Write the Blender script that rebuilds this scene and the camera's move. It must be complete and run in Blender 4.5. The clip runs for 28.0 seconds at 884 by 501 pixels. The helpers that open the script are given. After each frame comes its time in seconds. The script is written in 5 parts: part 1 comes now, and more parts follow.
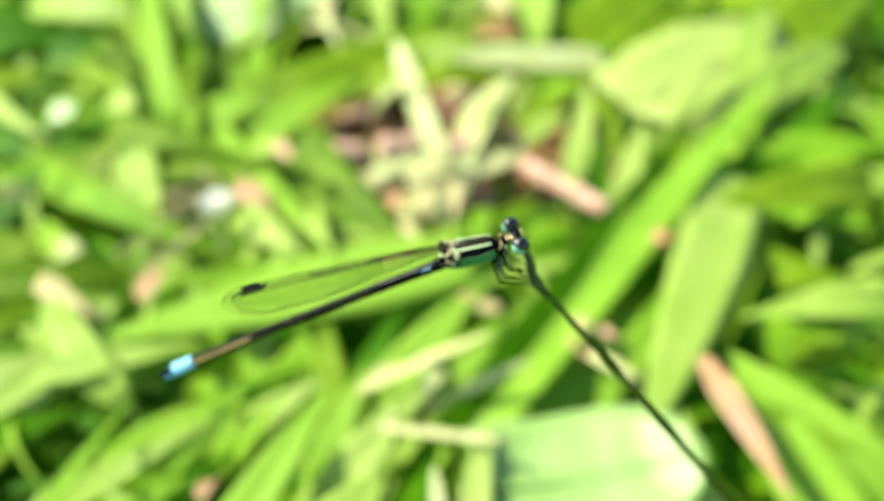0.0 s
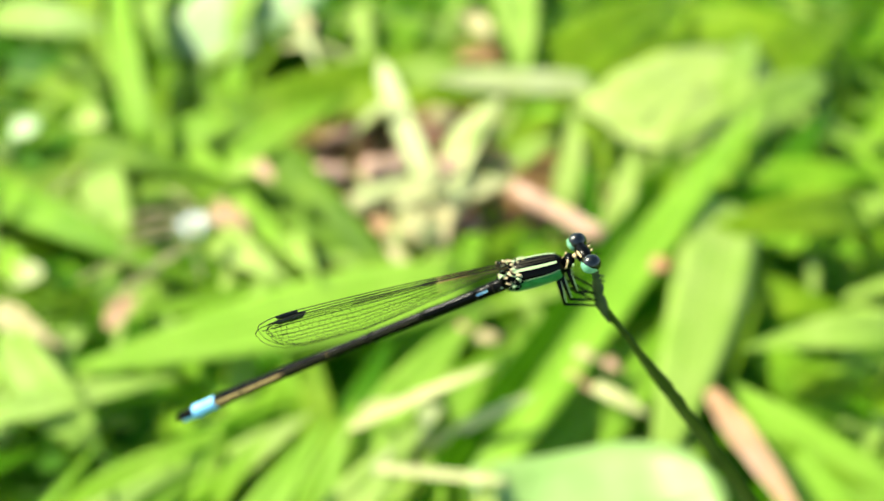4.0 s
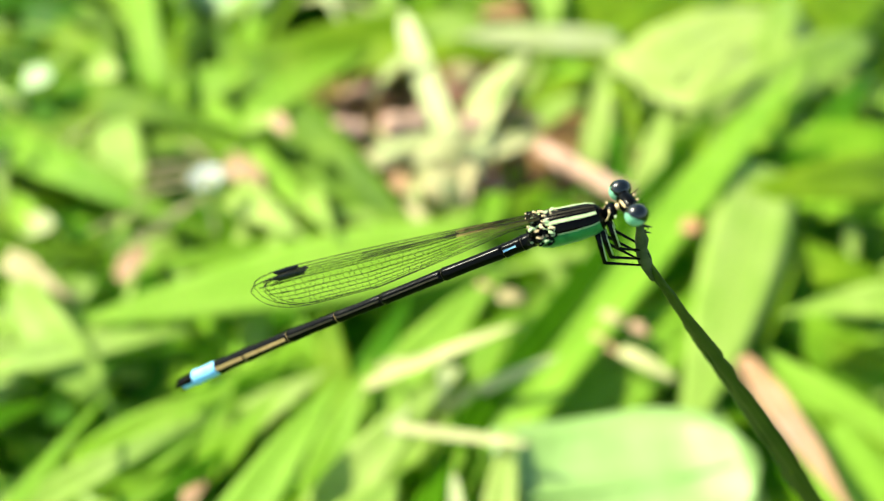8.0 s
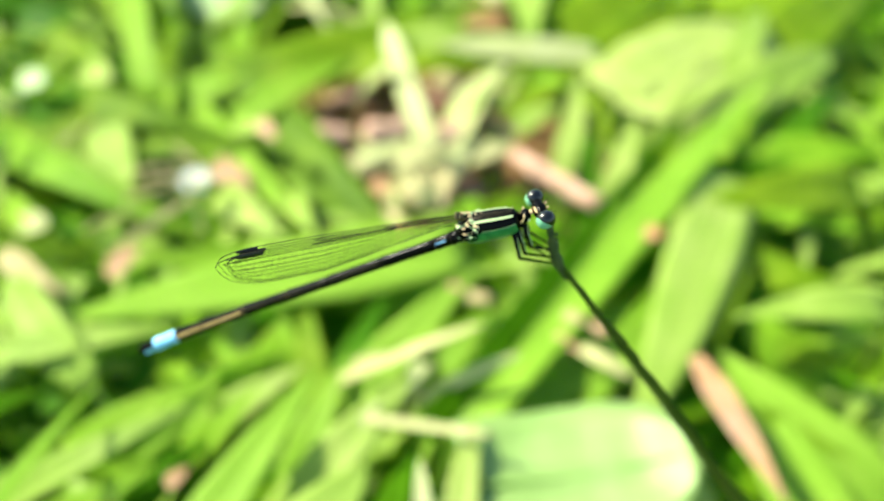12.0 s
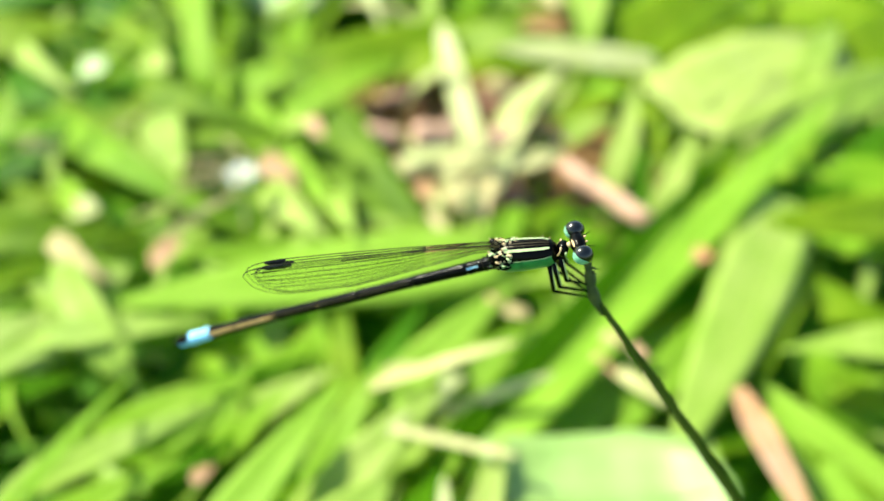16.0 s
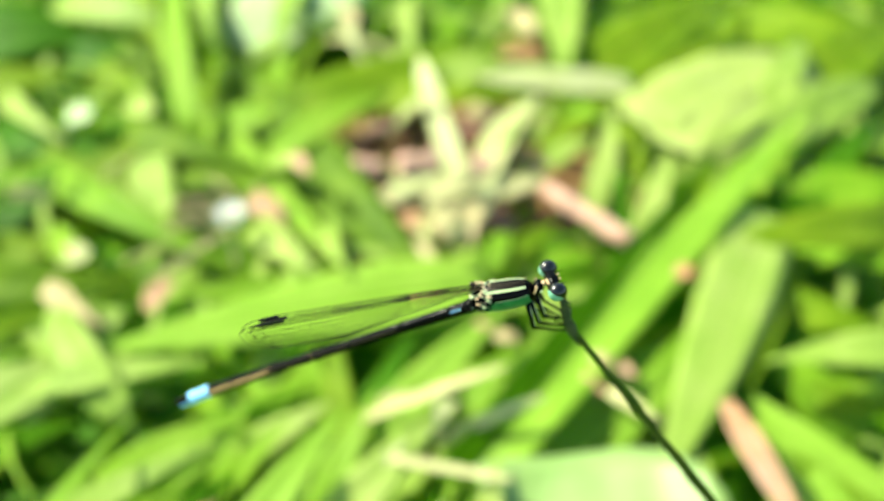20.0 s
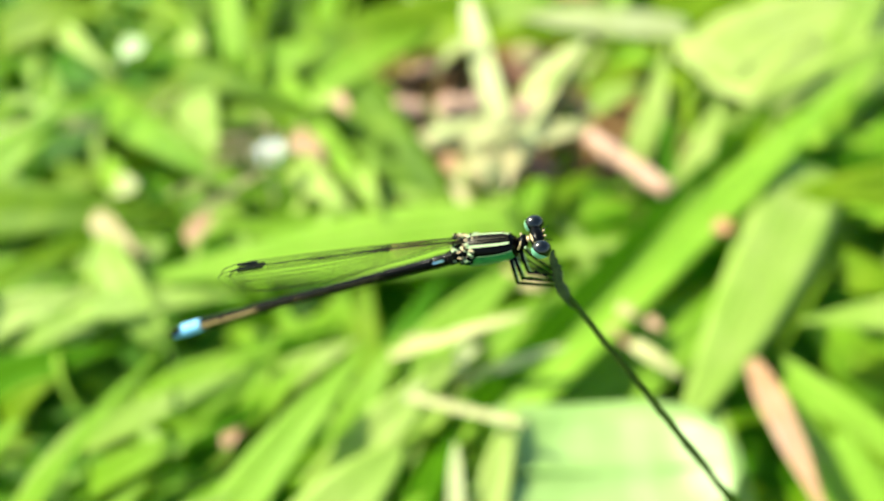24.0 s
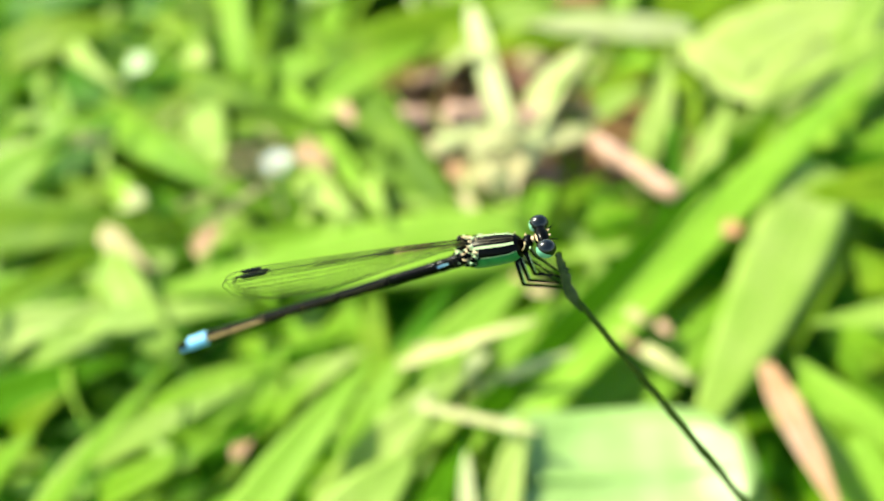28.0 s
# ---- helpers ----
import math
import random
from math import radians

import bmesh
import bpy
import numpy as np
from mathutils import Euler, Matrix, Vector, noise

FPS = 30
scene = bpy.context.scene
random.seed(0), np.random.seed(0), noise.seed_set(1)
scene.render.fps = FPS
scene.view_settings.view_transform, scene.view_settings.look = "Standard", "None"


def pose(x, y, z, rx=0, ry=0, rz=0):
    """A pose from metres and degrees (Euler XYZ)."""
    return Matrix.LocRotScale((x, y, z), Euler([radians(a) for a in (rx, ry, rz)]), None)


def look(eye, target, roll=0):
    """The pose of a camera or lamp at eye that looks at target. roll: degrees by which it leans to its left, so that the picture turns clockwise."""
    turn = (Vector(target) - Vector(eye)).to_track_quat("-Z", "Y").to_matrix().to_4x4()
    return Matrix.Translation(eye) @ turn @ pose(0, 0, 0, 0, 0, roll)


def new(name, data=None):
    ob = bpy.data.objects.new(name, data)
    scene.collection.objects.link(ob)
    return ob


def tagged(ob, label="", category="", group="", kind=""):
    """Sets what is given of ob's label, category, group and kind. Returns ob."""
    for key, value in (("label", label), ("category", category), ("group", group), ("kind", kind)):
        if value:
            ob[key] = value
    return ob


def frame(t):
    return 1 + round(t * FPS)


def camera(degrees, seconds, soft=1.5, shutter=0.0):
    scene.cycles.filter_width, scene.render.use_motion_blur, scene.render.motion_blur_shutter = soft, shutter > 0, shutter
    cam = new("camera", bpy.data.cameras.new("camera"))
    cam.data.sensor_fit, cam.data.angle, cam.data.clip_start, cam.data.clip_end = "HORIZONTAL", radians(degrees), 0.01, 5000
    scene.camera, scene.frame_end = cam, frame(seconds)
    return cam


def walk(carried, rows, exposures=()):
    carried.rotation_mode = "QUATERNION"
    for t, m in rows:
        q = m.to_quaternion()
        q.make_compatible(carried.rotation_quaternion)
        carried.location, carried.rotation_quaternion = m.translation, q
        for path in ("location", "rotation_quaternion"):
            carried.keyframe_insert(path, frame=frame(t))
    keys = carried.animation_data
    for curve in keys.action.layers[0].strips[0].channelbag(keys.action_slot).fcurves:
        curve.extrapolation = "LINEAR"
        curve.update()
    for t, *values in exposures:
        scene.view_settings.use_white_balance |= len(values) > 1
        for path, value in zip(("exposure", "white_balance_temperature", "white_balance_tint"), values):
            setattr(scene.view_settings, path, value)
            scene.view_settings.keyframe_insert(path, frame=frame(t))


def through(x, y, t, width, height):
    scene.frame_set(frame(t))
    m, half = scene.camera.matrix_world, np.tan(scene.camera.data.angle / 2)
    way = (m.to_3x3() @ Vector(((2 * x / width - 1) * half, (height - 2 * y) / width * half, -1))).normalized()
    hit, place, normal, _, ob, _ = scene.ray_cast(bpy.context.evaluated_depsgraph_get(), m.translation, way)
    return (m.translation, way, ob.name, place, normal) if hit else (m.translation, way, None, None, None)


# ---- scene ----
cam = camera(63.6, 28.0, soft=1.1)
cam.data.dof.use_dof = True
cam.data.dof.focus_distance = 0.0404
cam.data.dof.aperture_fstop = 17.5
METRES, EYE, TILT = 0.096, 0.117, -45.0
BASE = pose(0, 0, EYE, TILT, 0, 0)
# seconds, place in path lengths, yaw, pitch, roll of the hand-held camera
ROWS = [
    (0.0, -0.0038, -0.0021, -0.0014, -0.20, 0.07, 0.03),
    (0.5, -0.0211, -0.0104, 0.0035, -0.13, -0.01, 0.23),
    (1.0, -0.0202, -0.0091, -0.0116, -0.11, -0.20, -0.10),
    (1.5, -0.0426, -0.0170, -0.0100, -0.60, -0.76, -1.06),
    (2.0, -0.0406, -0.0071, -0.0163, -0.23, -0.42, -0.64),
    (2.5, -0.0450, 0.0219, -0.0012, -0.98, 1.35, -0.01),
    (3.0, -0.0753, 0.0497, -0.0157, -1.70, 1.36, 0.23),
    (3.5, -0.0765, 0.0596, -0.0083, -2.32, 1.28, 0.63),
    (4.0, -0.0629, 0.0656, -0.0003, -3.28, 2.19, -0.22),
    (4.5, -0.0529, 0.0552, -0.0220, -3.56, 0.77, -0.71),
    (6.5, -0.0512, 0.1146, -0.0303, -3.03, 0.22, -1.38),
    (7.0, -0.0547, 0.1241, -0.0282, -2.19, 0.60, -1.03),
    (7.5, -0.0691, 0.1225, -0.0242, -1.60, 0.17, -1.22),
    (8.0, -0.0665, 0.1190, -0.0282, -1.90, -0.01, -1.37),
    (8.5, -0.0733, 0.1240, -0.0270, -1.37, -0.09, -1.22),
    (9.0, -0.0699, 0.1193, -0.0324, -1.54, -0.32, -1.59),
    (9.5, -0.0680, 0.0936, -0.0281, -1.92, -0.46, -1.64),
    (10.0, -0.0784, 0.0823, -0.0286, -1.76, -0.25, -1.48),
    (10.5, -0.0865, 0.0751, -0.0268, -1.87, -0.24, -1.63),
    (11.0, -0.0799, 0.0678, -0.0218, -2.40, 0.16, -1.24),
    (11.5, -0.0480, 0.0418, -0.0219, -2.74, 0.05, -1.81),
    (13.5, -0.0245, 0.0690, -0.0155, -0.21, -0.09, -3.03),
    (14.0, 0.0048, 0.0559, 0.0080, 3.38, -1.62, -4.89),
    (14.5, 0.0196, 0.0389, -0.0073, 5.80, -3.53, -8.02),
    (15.0, 0.0441, 0.0247, 0.0325, 6.06, -3.05, -7.52),
    (15.5, -0.0040, 0.0716, 0.0277, 2.33, -0.70, -5.98),
    (16.0, -0.0228, 0.0660, 0.0053, 1.33, -0.69, -5.45),
    (16.5, -0.0253, 0.0731, 0.0062, 1.42, 0.37, -3.89),
    (17.0, -0.0186, 0.0754, 0.0128, 1.08, 0.99, -3.10),
    (17.5, -0.0048, 0.0549, 0.0046, 0.94, 0.59, -3.28),
    (18.0, -0.0143, 0.0444, 0.0156, 1.28, 0.91, -2.97),
    (18.5, -0.0165, 0.0287, 0.0126, 1.14, 0.61, -3.28),
    (19.0, -0.0290, 0.0340, 0.0036, 1.23, 0.75, -3.33),
    (19.5, -0.0229, 0.0381, 0.0076, 1.07, 0.71, -3.06),
    (20.0, -0.0184, 0.0374, 0.0175, 0.55, 1.19, -2.73),
    (20.5, -0.0164, 0.0248, 0.0080, 0.64, 0.54, -3.01),
    (22.5, 0.0227, 0.0464, 0.0127, 4.40, -1.86, -3.54),
    (23.0, 0.0405, 0.0457, 0.0159, 5.06, -2.91, -4.37),
    (23.5, 0.0356, 0.0408, 0.0100, 4.78, -4.07, -4.88),
    (24.0, 0.0328, 0.0358, 0.0274, 5.29, -3.84, -4.90),
    (24.5, 0.0304, 0.0475, 0.0197, 5.19, -4.47, -4.98),
    (25.0, 0.0258, 0.0403, 0.0348, 5.45, -2.79, -4.25),
    (25.5, 0.0398, 0.0363, 0.0269, 5.33, -3.45, -4.19),
    (26.0, 0.0341, 0.0383, 0.0219, 5.41, -3.47, -4.31),
    (26.5, 0.0385, 0.0387, 0.0220, 5.79, -3.57, -4.09),
    (27.0, 0.0317, 0.0387, 0.0254, 5.68, -3.40, -4.16),
    (27.5, 0.0294, 0.0422, 0.0234, 6.15, -3.38, -3.97),
    (28.0, 0.0373, 0.0398, 0.0260, 6.01, -3.20, -3.78),
]
walk(cam, [(t, BASE @ pose(METRES * x, METRES * y, METRES * z, 90 + pitch, roll, yaw)) for t, x, y, z, yaw, pitch, roll in ROWS], [(0.0, 1.18, 7250, -5), (28.0, 1.18, 7250, -5)])

# ---- light ----
world = bpy.data.worlds.new("world")
scene.world = world
world.use_nodes = True
wn = world.node_tree
sky = wn.nodes.new("ShaderNodeTexSky")
sky.sky_type, sky.sun_disc = "NISHITA", False
SUN_DIR = Vector((-0.70, 0.20, 0.68)).normalized()
sky.sun_elevation = math.asin(SUN_DIR.z)
sky.sun_rotation = math.atan2(SUN_DIR.x, SUN_DIR.y)
wn.links.new(sky.outputs[0], wn.nodes["Background"].inputs[0])
wn.nodes["Background"].inputs[1].default_value = 0.15
sun = new("sun", bpy.data.lights.new("sun", "SUN"))
sun.data.energy, sun.data.angle, sun.data.color = 4.5, radians(0.5), (1.0, 0.96, 0.90)
sun.matrix_world = look(SUN_DIR * 3, (0, 0, 0))

# ---- materials ----


def material(name):
    m = bpy.data.materials.new(name)
    m.use_nodes = True
    return m, m.node_tree, m.node_tree.nodes["Principled BSDF"]


def node(tree, kind, **values):
    n = tree.nodes.new(kind)
    for k, v in values.items():
        n.inputs[k].default_value = v
    return n


def ramp(tree, source, stops):
    r = tree.nodes.new("ShaderNodeValToRGB")
    el = r.color_ramp.elements
    while len(el) < len(stops):
        el.new(0.5)
    for e, (p, c) in zip(el, stops):
        e.position, e.color = p, (*c, 1)
    tree.links.new(source, r.inputs[0])
    return r.outputs[0]


def leaf_material(name, dark, mid, light, rough=0.42, through=0.35, gloss=0.5, island=False):
    """A grass leaf: colour varies leaf by leaf and in patches, parallel veins in relief, light comes through."""
    m, t, b = material(name)
    info = t.nodes.new("ShaderNodeNewGeometry" if island else "ShaderNodeObjectInfo")
    co = t.nodes.new("ShaderNodeTexCoord")
    n1 = node(t, "ShaderNodeTexNoise", Scale=105.0, Detail=4.0)
    t.links.new(co.outputs["Object"], n1.inputs["Vector"])
    n2 = node(t, "ShaderNodeTexNoise", Scale=900.0, Detail=3.0)
    t.links.new(co.outputs["Object"], n2.inputs["Vector"])
    add = t.nodes.new("ShaderNodeMath")
    add.operation = "MULTIPLY_ADD"
    t.links.new(info.outputs["Random Per Island" if island else "Random"], add.inputs[0])
    add.inputs[1].default_value = 0.5
    mul = t.nodes.new("ShaderNodeMath")
    mul.operation = "MULTIPLY_ADD"
    t.links.new(n1.outputs[0], mul.inputs[0])
    mul.inputs[1].default_value = 1.1
    mul.inputs[2].default_value = -0.33
    t.links.new(mul.outputs[0], add.inputs[2])
    col = ramp(t, add.outputs[0], [(0.05, dark), (0.45, mid), (0.95, light)])
    speck = t.nodes.new("ShaderNodeMix")
    speck.data_type = "RGBA"
    speck.blend_type = "MULTIPLY"
    speck.inputs[0].default_value = 0.35
    t.links.new(col, speck.inputs[6])
    t.links.new(ramp(t, n2.outputs[0], [(0.3, (0.6, 0.6, 0.5)), (0.7, (1, 1, 1))]), speck.inputs[7])
    uv = t.nodes.new("ShaderNodeUVMap")
    along = t.nodes.new("ShaderNodeMapping")
    along.inputs["Scale"].default_value = (5.0, 0.7, 1.0)
    t.links.new(uv.outputs[0], along.inputs["Vector"])
    shift = t.nodes.new("ShaderNodeVectorMath")
    t.links.new(along.outputs[0], shift.inputs[0])
    t.links.new(info.outputs["Random Per Island" if island else "Random"], shift.inputs[1])
    n3 = node(t, "ShaderNodeTexNoise", Scale=1.7, Detail=3.0)
    t.links.new(shift.outputs[0], n3.inputs["Vector"])
    streak = t.nodes.new("ShaderNodeMix")
    streak.data_type, streak.blend_type = "RGBA", "MULTIPLY"
    streak.inputs[0].default_value = 0.3
    t.links.new(speck.outputs[2], streak.inputs[6])
    t.links.new(ramp(t, n3.outputs[0], [(0.32, (0.5, 0.62, 0.4)), (0.5, (1, 1, 1)), (0.72, (1.35, 1.25, 1.6))]), streak.inputs[7])
    speck = streak
    t.links.new(speck.outputs[2], b.inputs["Base Color"])
    b.inputs["Roughness"].default_value = rough
    b.inputs["Specular IOR Level"].default_value = gloss
    wave = node(t, "ShaderNodeTexWave", Scale=6.0, Distortion=0.4)
    wave.bands_direction = "X"
    t.links.new(uv.outputs[0], wave.inputs["Vector"])
    bump = node(t, "ShaderNodeBump", Strength=0.25, Distance=0.0001)
    t.links.new(wave.outputs[1], bump.inputs["Height"])
    t.links.new(bump.outputs[0], b.inputs["Normal"])
    tr = t.nodes.new("ShaderNodeBsdfTranslucent")
    bright = t.nodes.new("ShaderNodeMix")
    bright.data_type = "RGBA"
    bright.blend_type = "MULTIPLY"
    bright.inputs[0].default_value = 1.0
    t.links.new(speck.outputs[2], bright.inputs[6])
    bright.inputs[7].default_value = (1.5, 1.35, 0.5, 1)
    t.links.new(bright.outputs[2], tr.inputs[0])
    mix = t.nodes.new("ShaderNodeMixShader")
    mix.inputs[0].default_value = through
    t.links.new(b.outputs[0], mix.inputs[1])
    t.links.new(tr.outputs[0], mix.inputs[2])
    t.links.new(mix.outputs[0], t.nodes["Material Output"].inputs[0])
    return m


def plain_material(name, low, high, rough=0.6, metal=0.0, scale=300.0, bump=0.3, depth=0.0003, spec=0.5, coat=0.0):
    m, t, b = material(name)
    co = t.nodes.new("ShaderNodeTexCoord")
    n1 = node(t, "ShaderNodeTexNoise", Scale=scale, Detail=5.0)
    t.links.new(co.outputs["Object"], n1.inputs["Vector"])
    t.links.new(ramp(t, n1.outputs[0], [(0.3, low), (0.7, high)]), b.inputs["Base Color"])
    n2 = node(t, "ShaderNodeTexNoise", Scale=scale * 6, Detail=3.0)
    t.links.new(co.outputs["Object"], n2.inputs["Vector"])
    bp = node(t, "ShaderNodeBump", Strength=bump, Distance=depth)
    t.links.new(n2.outputs[0], bp.inputs["Height"])
    t.links.new(bp.outputs[0], b.inputs["Normal"])
    b.inputs["Roughness"].default_value = rough
    b.inputs["Metallic"].default_value = metal
    b.inputs["Specular IOR Level"].default_value = spec
    b.inputs["Coat Weight"].default_value = coat
    return m


LEAF = leaf_material("leaf_green", (0.11, 0.23, 0.010), (0.21, 0.36, 0.016), (0.34, 0.48, 0.035), through=0.5, gloss=0.12, rough=0.5)
# darker copy of the leaf green, shade of the gaps painted in
LEAF_SHADE = leaf_material("leaf_shade_green", (0.05, 0.17, 0.006), (0.08, 0.25, 0.008), (0.12, 0.32, 0.012), through=0.5, gloss=0.1, rough=0.5)
LEAF_LIME = leaf_material("leaf_yellow_green", (0.17, 0.36, 0.02), (0.28, 0.50, 0.035), (0.37, 0.57, 0.065), through=0.48, gloss=0.12, rough=0.5)
# yellow-green without its dark end: strong sunlight is put into the colour
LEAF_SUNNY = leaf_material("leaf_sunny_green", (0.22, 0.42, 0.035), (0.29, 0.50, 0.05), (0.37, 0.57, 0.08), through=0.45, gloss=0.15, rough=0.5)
LEAF_YELLOW = leaf_material("leaf_yellow", (0.33, 0.44, 0.08), (0.38, 0.48, 0.11), (0.44, 0.53, 0.16), rough=0.5, gloss=0.3, through=0.3)
# pale green; on many blades this colour stands for the sun's sheen
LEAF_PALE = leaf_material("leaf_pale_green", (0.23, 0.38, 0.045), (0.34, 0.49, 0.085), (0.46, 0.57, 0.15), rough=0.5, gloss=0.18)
LEAF_GLOSS = leaf_material("leaf_shiny_green", (0.22, 0.38, 0.09), (0.28, 0.43, 0.12), (0.34, 0.48, 0.16), rough=0.42, gloss=0.6, through=0.25)
LEAF_BLEACHED = leaf_material("leaf_bleached_green", (0.42, 0.46, 0.17), (0.51, 0.55, 0.24), (0.60, 0.63, 0.34), rough=0.5, gloss=0.25, through=0.25)
# shiny leaf whose base is whitened too, painting part of the glare
LEAF_GLARE = leaf_material("leaf_glare_green", (0.30, 0.44, 0.16), (0.38, 0.50, 0.22), (0.46, 0.56, 0.30), rough=0.5, gloss=0.38, through=0.1)
TURF = leaf_material("turf_green", (0.09, 0.22, 0.008), (0.18, 0.36, 0.014), (0.29, 0.47, 0.03), through=0.5, gloss=0.12, rough=0.5, island=True)
TURF_DEEP = leaf_material("turf_deep_green", (0.045, 0.16, 0.006), (0.08, 0.25, 0.008), (0.13, 0.33, 0.012), through=0.5, gloss=0.1, rough=0.5, island=True)
TURF_PALE = leaf_material("turf_pale_green", (0.22, 0.40, 0.03), (0.33, 0.51, 0.07), (0.46, 0.60, 0.16), through=0.4, gloss=0.2, rough=0.45, island=True)
STRAW = leaf_material("dry_straw", (0.38, 0.36, 0.13), (0.50, 0.48, 0.20), (0.60, 0.57, 0.29), rough=0.6, through=0.15)
WITHERED = leaf_material("withered_leaf", (0.36, 0.15, 0.035), (0.42, 0.22, 0.10), (0.48, 0.30, 0.20), rough=0.55, through=0.12)
# near-black green: the shadow between blades is put into this colour
LEAF_SHADOW = leaf_material("leaf_shadow_green", (0.025, 0.09, 0.002), (0.05, 0.15, 0.003), (0.08, 0.21, 0.006), through=0.12, gloss=0.03, rough=0.6)
DRY_BROWN = leaf_material("dry_brown_leaf", (0.38, 0.18, 0.05), (0.48, 0.27, 0.14), (0.56, 0.37, 0.25), rough=0.6, through=0.12)
CREAM = leaf_material("bleached_leaf", (0.42, 0.33, 0.13), (0.52, 0.43, 0.20), (0.61, 0.52, 0.28), rough=0.6, through=0.15)
SOIL = plain_material("soil", (0.09, 0.045, 0.02), (0.24, 0.135, 0.06), rough=0.95, scale=90, bump=0.9, depth=0.002, spec=0.2)


def ground_material():
    """Brown soil on a bare patch, overgrown with moss and grass everywhere else."""
    m, t, b = material("ground")
    co = t.nodes.new("ShaderNodeTexCoord")
    fine = node(t, "ShaderNodeTexNoise", Scale=110.0, Detail=6.0)
    broad = node(t, "ShaderNodeTexNoise", Scale=1.6, Detail=5.0)
    for n in (fine, broad):
        t.links.new(co.outputs["Object"], n.inputs["Vector"])
    soil = ramp(t, fine.outputs[0], [(0.3, (0.09, 0.045, 0.016)), (0.7, (0.27, 0.15, 0.06))])
    green = ramp(t, fine.outputs[0], [(0.3, (0.02, 0.07, 0.006)), (0.55, (0.06, 0.17, 0.012)), (0.8, (0.12, 0.26, 0.02))])
    spot = t.nodes.new("ShaderNodeVectorMath")
    spot.operation = "DISTANCE"
    t.links.new(co.outputs["Object"], spot.inputs[0])
    spot.inputs[1].default_value = (0.0, 0.15, 0.0)
    edge = t.nodes.new("ShaderNodeMath")
    edge.operation = "MULTIPLY_ADD"
    t.links.new(fine.outputs[0], edge.inputs[0])
    edge.inputs[1].default_value = 0.03
    t.links.new(spot.outputs["Value"], edge.inputs[2])
    grown = ramp(t, edge.outputs[0], [(0.05, (0, 0, 0)), (0.07, (1, 1, 1))])
    thin = ramp(t, broad.outputs[0], [(0.28, (0.55, 0.55, 0.55)), (0.45, (1, 1, 1))])
    both = t.nodes.new("ShaderNodeMath")
    both.operation = "MULTIPLY"
    t.links.new(grown, both.inputs[0])
    t.links.new(thin, both.inputs[1])
    mix = t.nodes.new("ShaderNodeMix")
    mix.data_type = "RGBA"
    t.links.new(both.outputs[0], mix.inputs[0])
    t.links.new(soil, mix.inputs[6])
    t.links.new(green, mix.inputs[7])
    t.links.new(mix.outputs[2], b.inputs["Base Color"])
    b.inputs["Roughness"].default_value = 0.95
    b.inputs["Specular IOR Level"].default_value = 0.15
    bp = node(t, "ShaderNodeBump", Strength=0.9, Distance=0.002)
    t.links.new(fine.outputs[0], bp.inputs["Height"])
    t.links.new(bp.outputs[0], b.inputs["Normal"])
    return m


GROUND = ground_material()
STONE = plain_material("pink_gravel", (0.36, 0.17, 0.12), (0.50, 0.28, 0.20), rough=0.85, scale=300, spec=0.3)
TWIG = plain_material("pink_twig", (0.40, 0.22, 0.14), (0.56, 0.37, 0.28), rough=0.8, scale=400, spec=0.3)
WHITE = plain_material("white_petal", (0.62, 0.68, 0.55), (0.80, 0.83, 0.74), rough=0.6, scale=600)
BLACK = plain_material("black_cuticle", (0.0006, 0.0007, 0.0008), (0.002, 0.0018, 0.0016), rough=0.22, scale=2500, bump=0.2, depth=0.00003, spec=0.08)
BRONZE = plain_material("bronze_cuticle", (0.022, 0.017, 0.007), (0.05, 0.038, 0.016), rough=0.3, metal=0.4, scale=2500, bump=0.25, depth=0.00003)
STRIPE = plain_material("pale_green_cuticle", (0.36, 0.47, 0.22), (0.48, 0.58, 0.32), rough=0.4, scale=3000, depth=0.00003)
GREEN = plain_material("emerald_cuticle", (0.012, 0.13, 0.035), (0.035, 0.24, 0.065), rough=0.35, scale=2500, depth=0.00003)
SHEEN = plain_material("tan_cuticle", (0.32, 0.21, 0.075), (0.48, 0.33, 0.14), rough=0.35, scale=2500, depth=0.00003)
# colour of the painted blue-white glint at the abdomen base
GLINT_BLUE = plain_material("glint_blue_cuticle", (0.22, 0.46, 0.60), (0.38, 0.62, 0.74), rough=0.24, metal=0.8, scale=2500, depth=0.00003)
VENTRAL = plain_material("ochre_cuticle", (0.34, 0.26, 0.08), (0.50, 0.42, 0.16), rough=0.45, scale=2500, depth=0.00003)
BLUE = plain_material("sky_blue_cuticle", (0.16, 0.50, 0.86), (0.30, 0.62, 0.92), rough=0.4, scale=2500, depth=0.00003)
EYE_DARK = plain_material("dark_eye", (0.0004, 0.0010, 0.0016), (0.0012, 0.0028, 0.004), rough=0.2, scale=3000, bump=0.0, depth=0.00001, spec=0.1)
EYE_GREEN = plain_material("turquoise_eye", (0.12, 0.36, 0.22), (0.26, 0.52, 0.36), rough=0.2, scale=3000, bump=0.05, depth=0.00001, coat=0.4)
EYE_DARK.node_tree.nodes["Principled BSDF"].inputs["IOR"].default_value = 1.47
EYE_DARK.node_tree.nodes["Principled BSDF"].inputs["Coat Weight"].default_value = 1.0
EYE_DARK.node_tree.nodes["Principled BSDF"].inputs["Coat Roughness"].default_value = 0.26
BUFF = plain_material("buff_cuticle", (0.50, 0.34, 0.16), (0.66, 0.50, 0.30), rough=0.5, scale=3000, depth=0.00003)
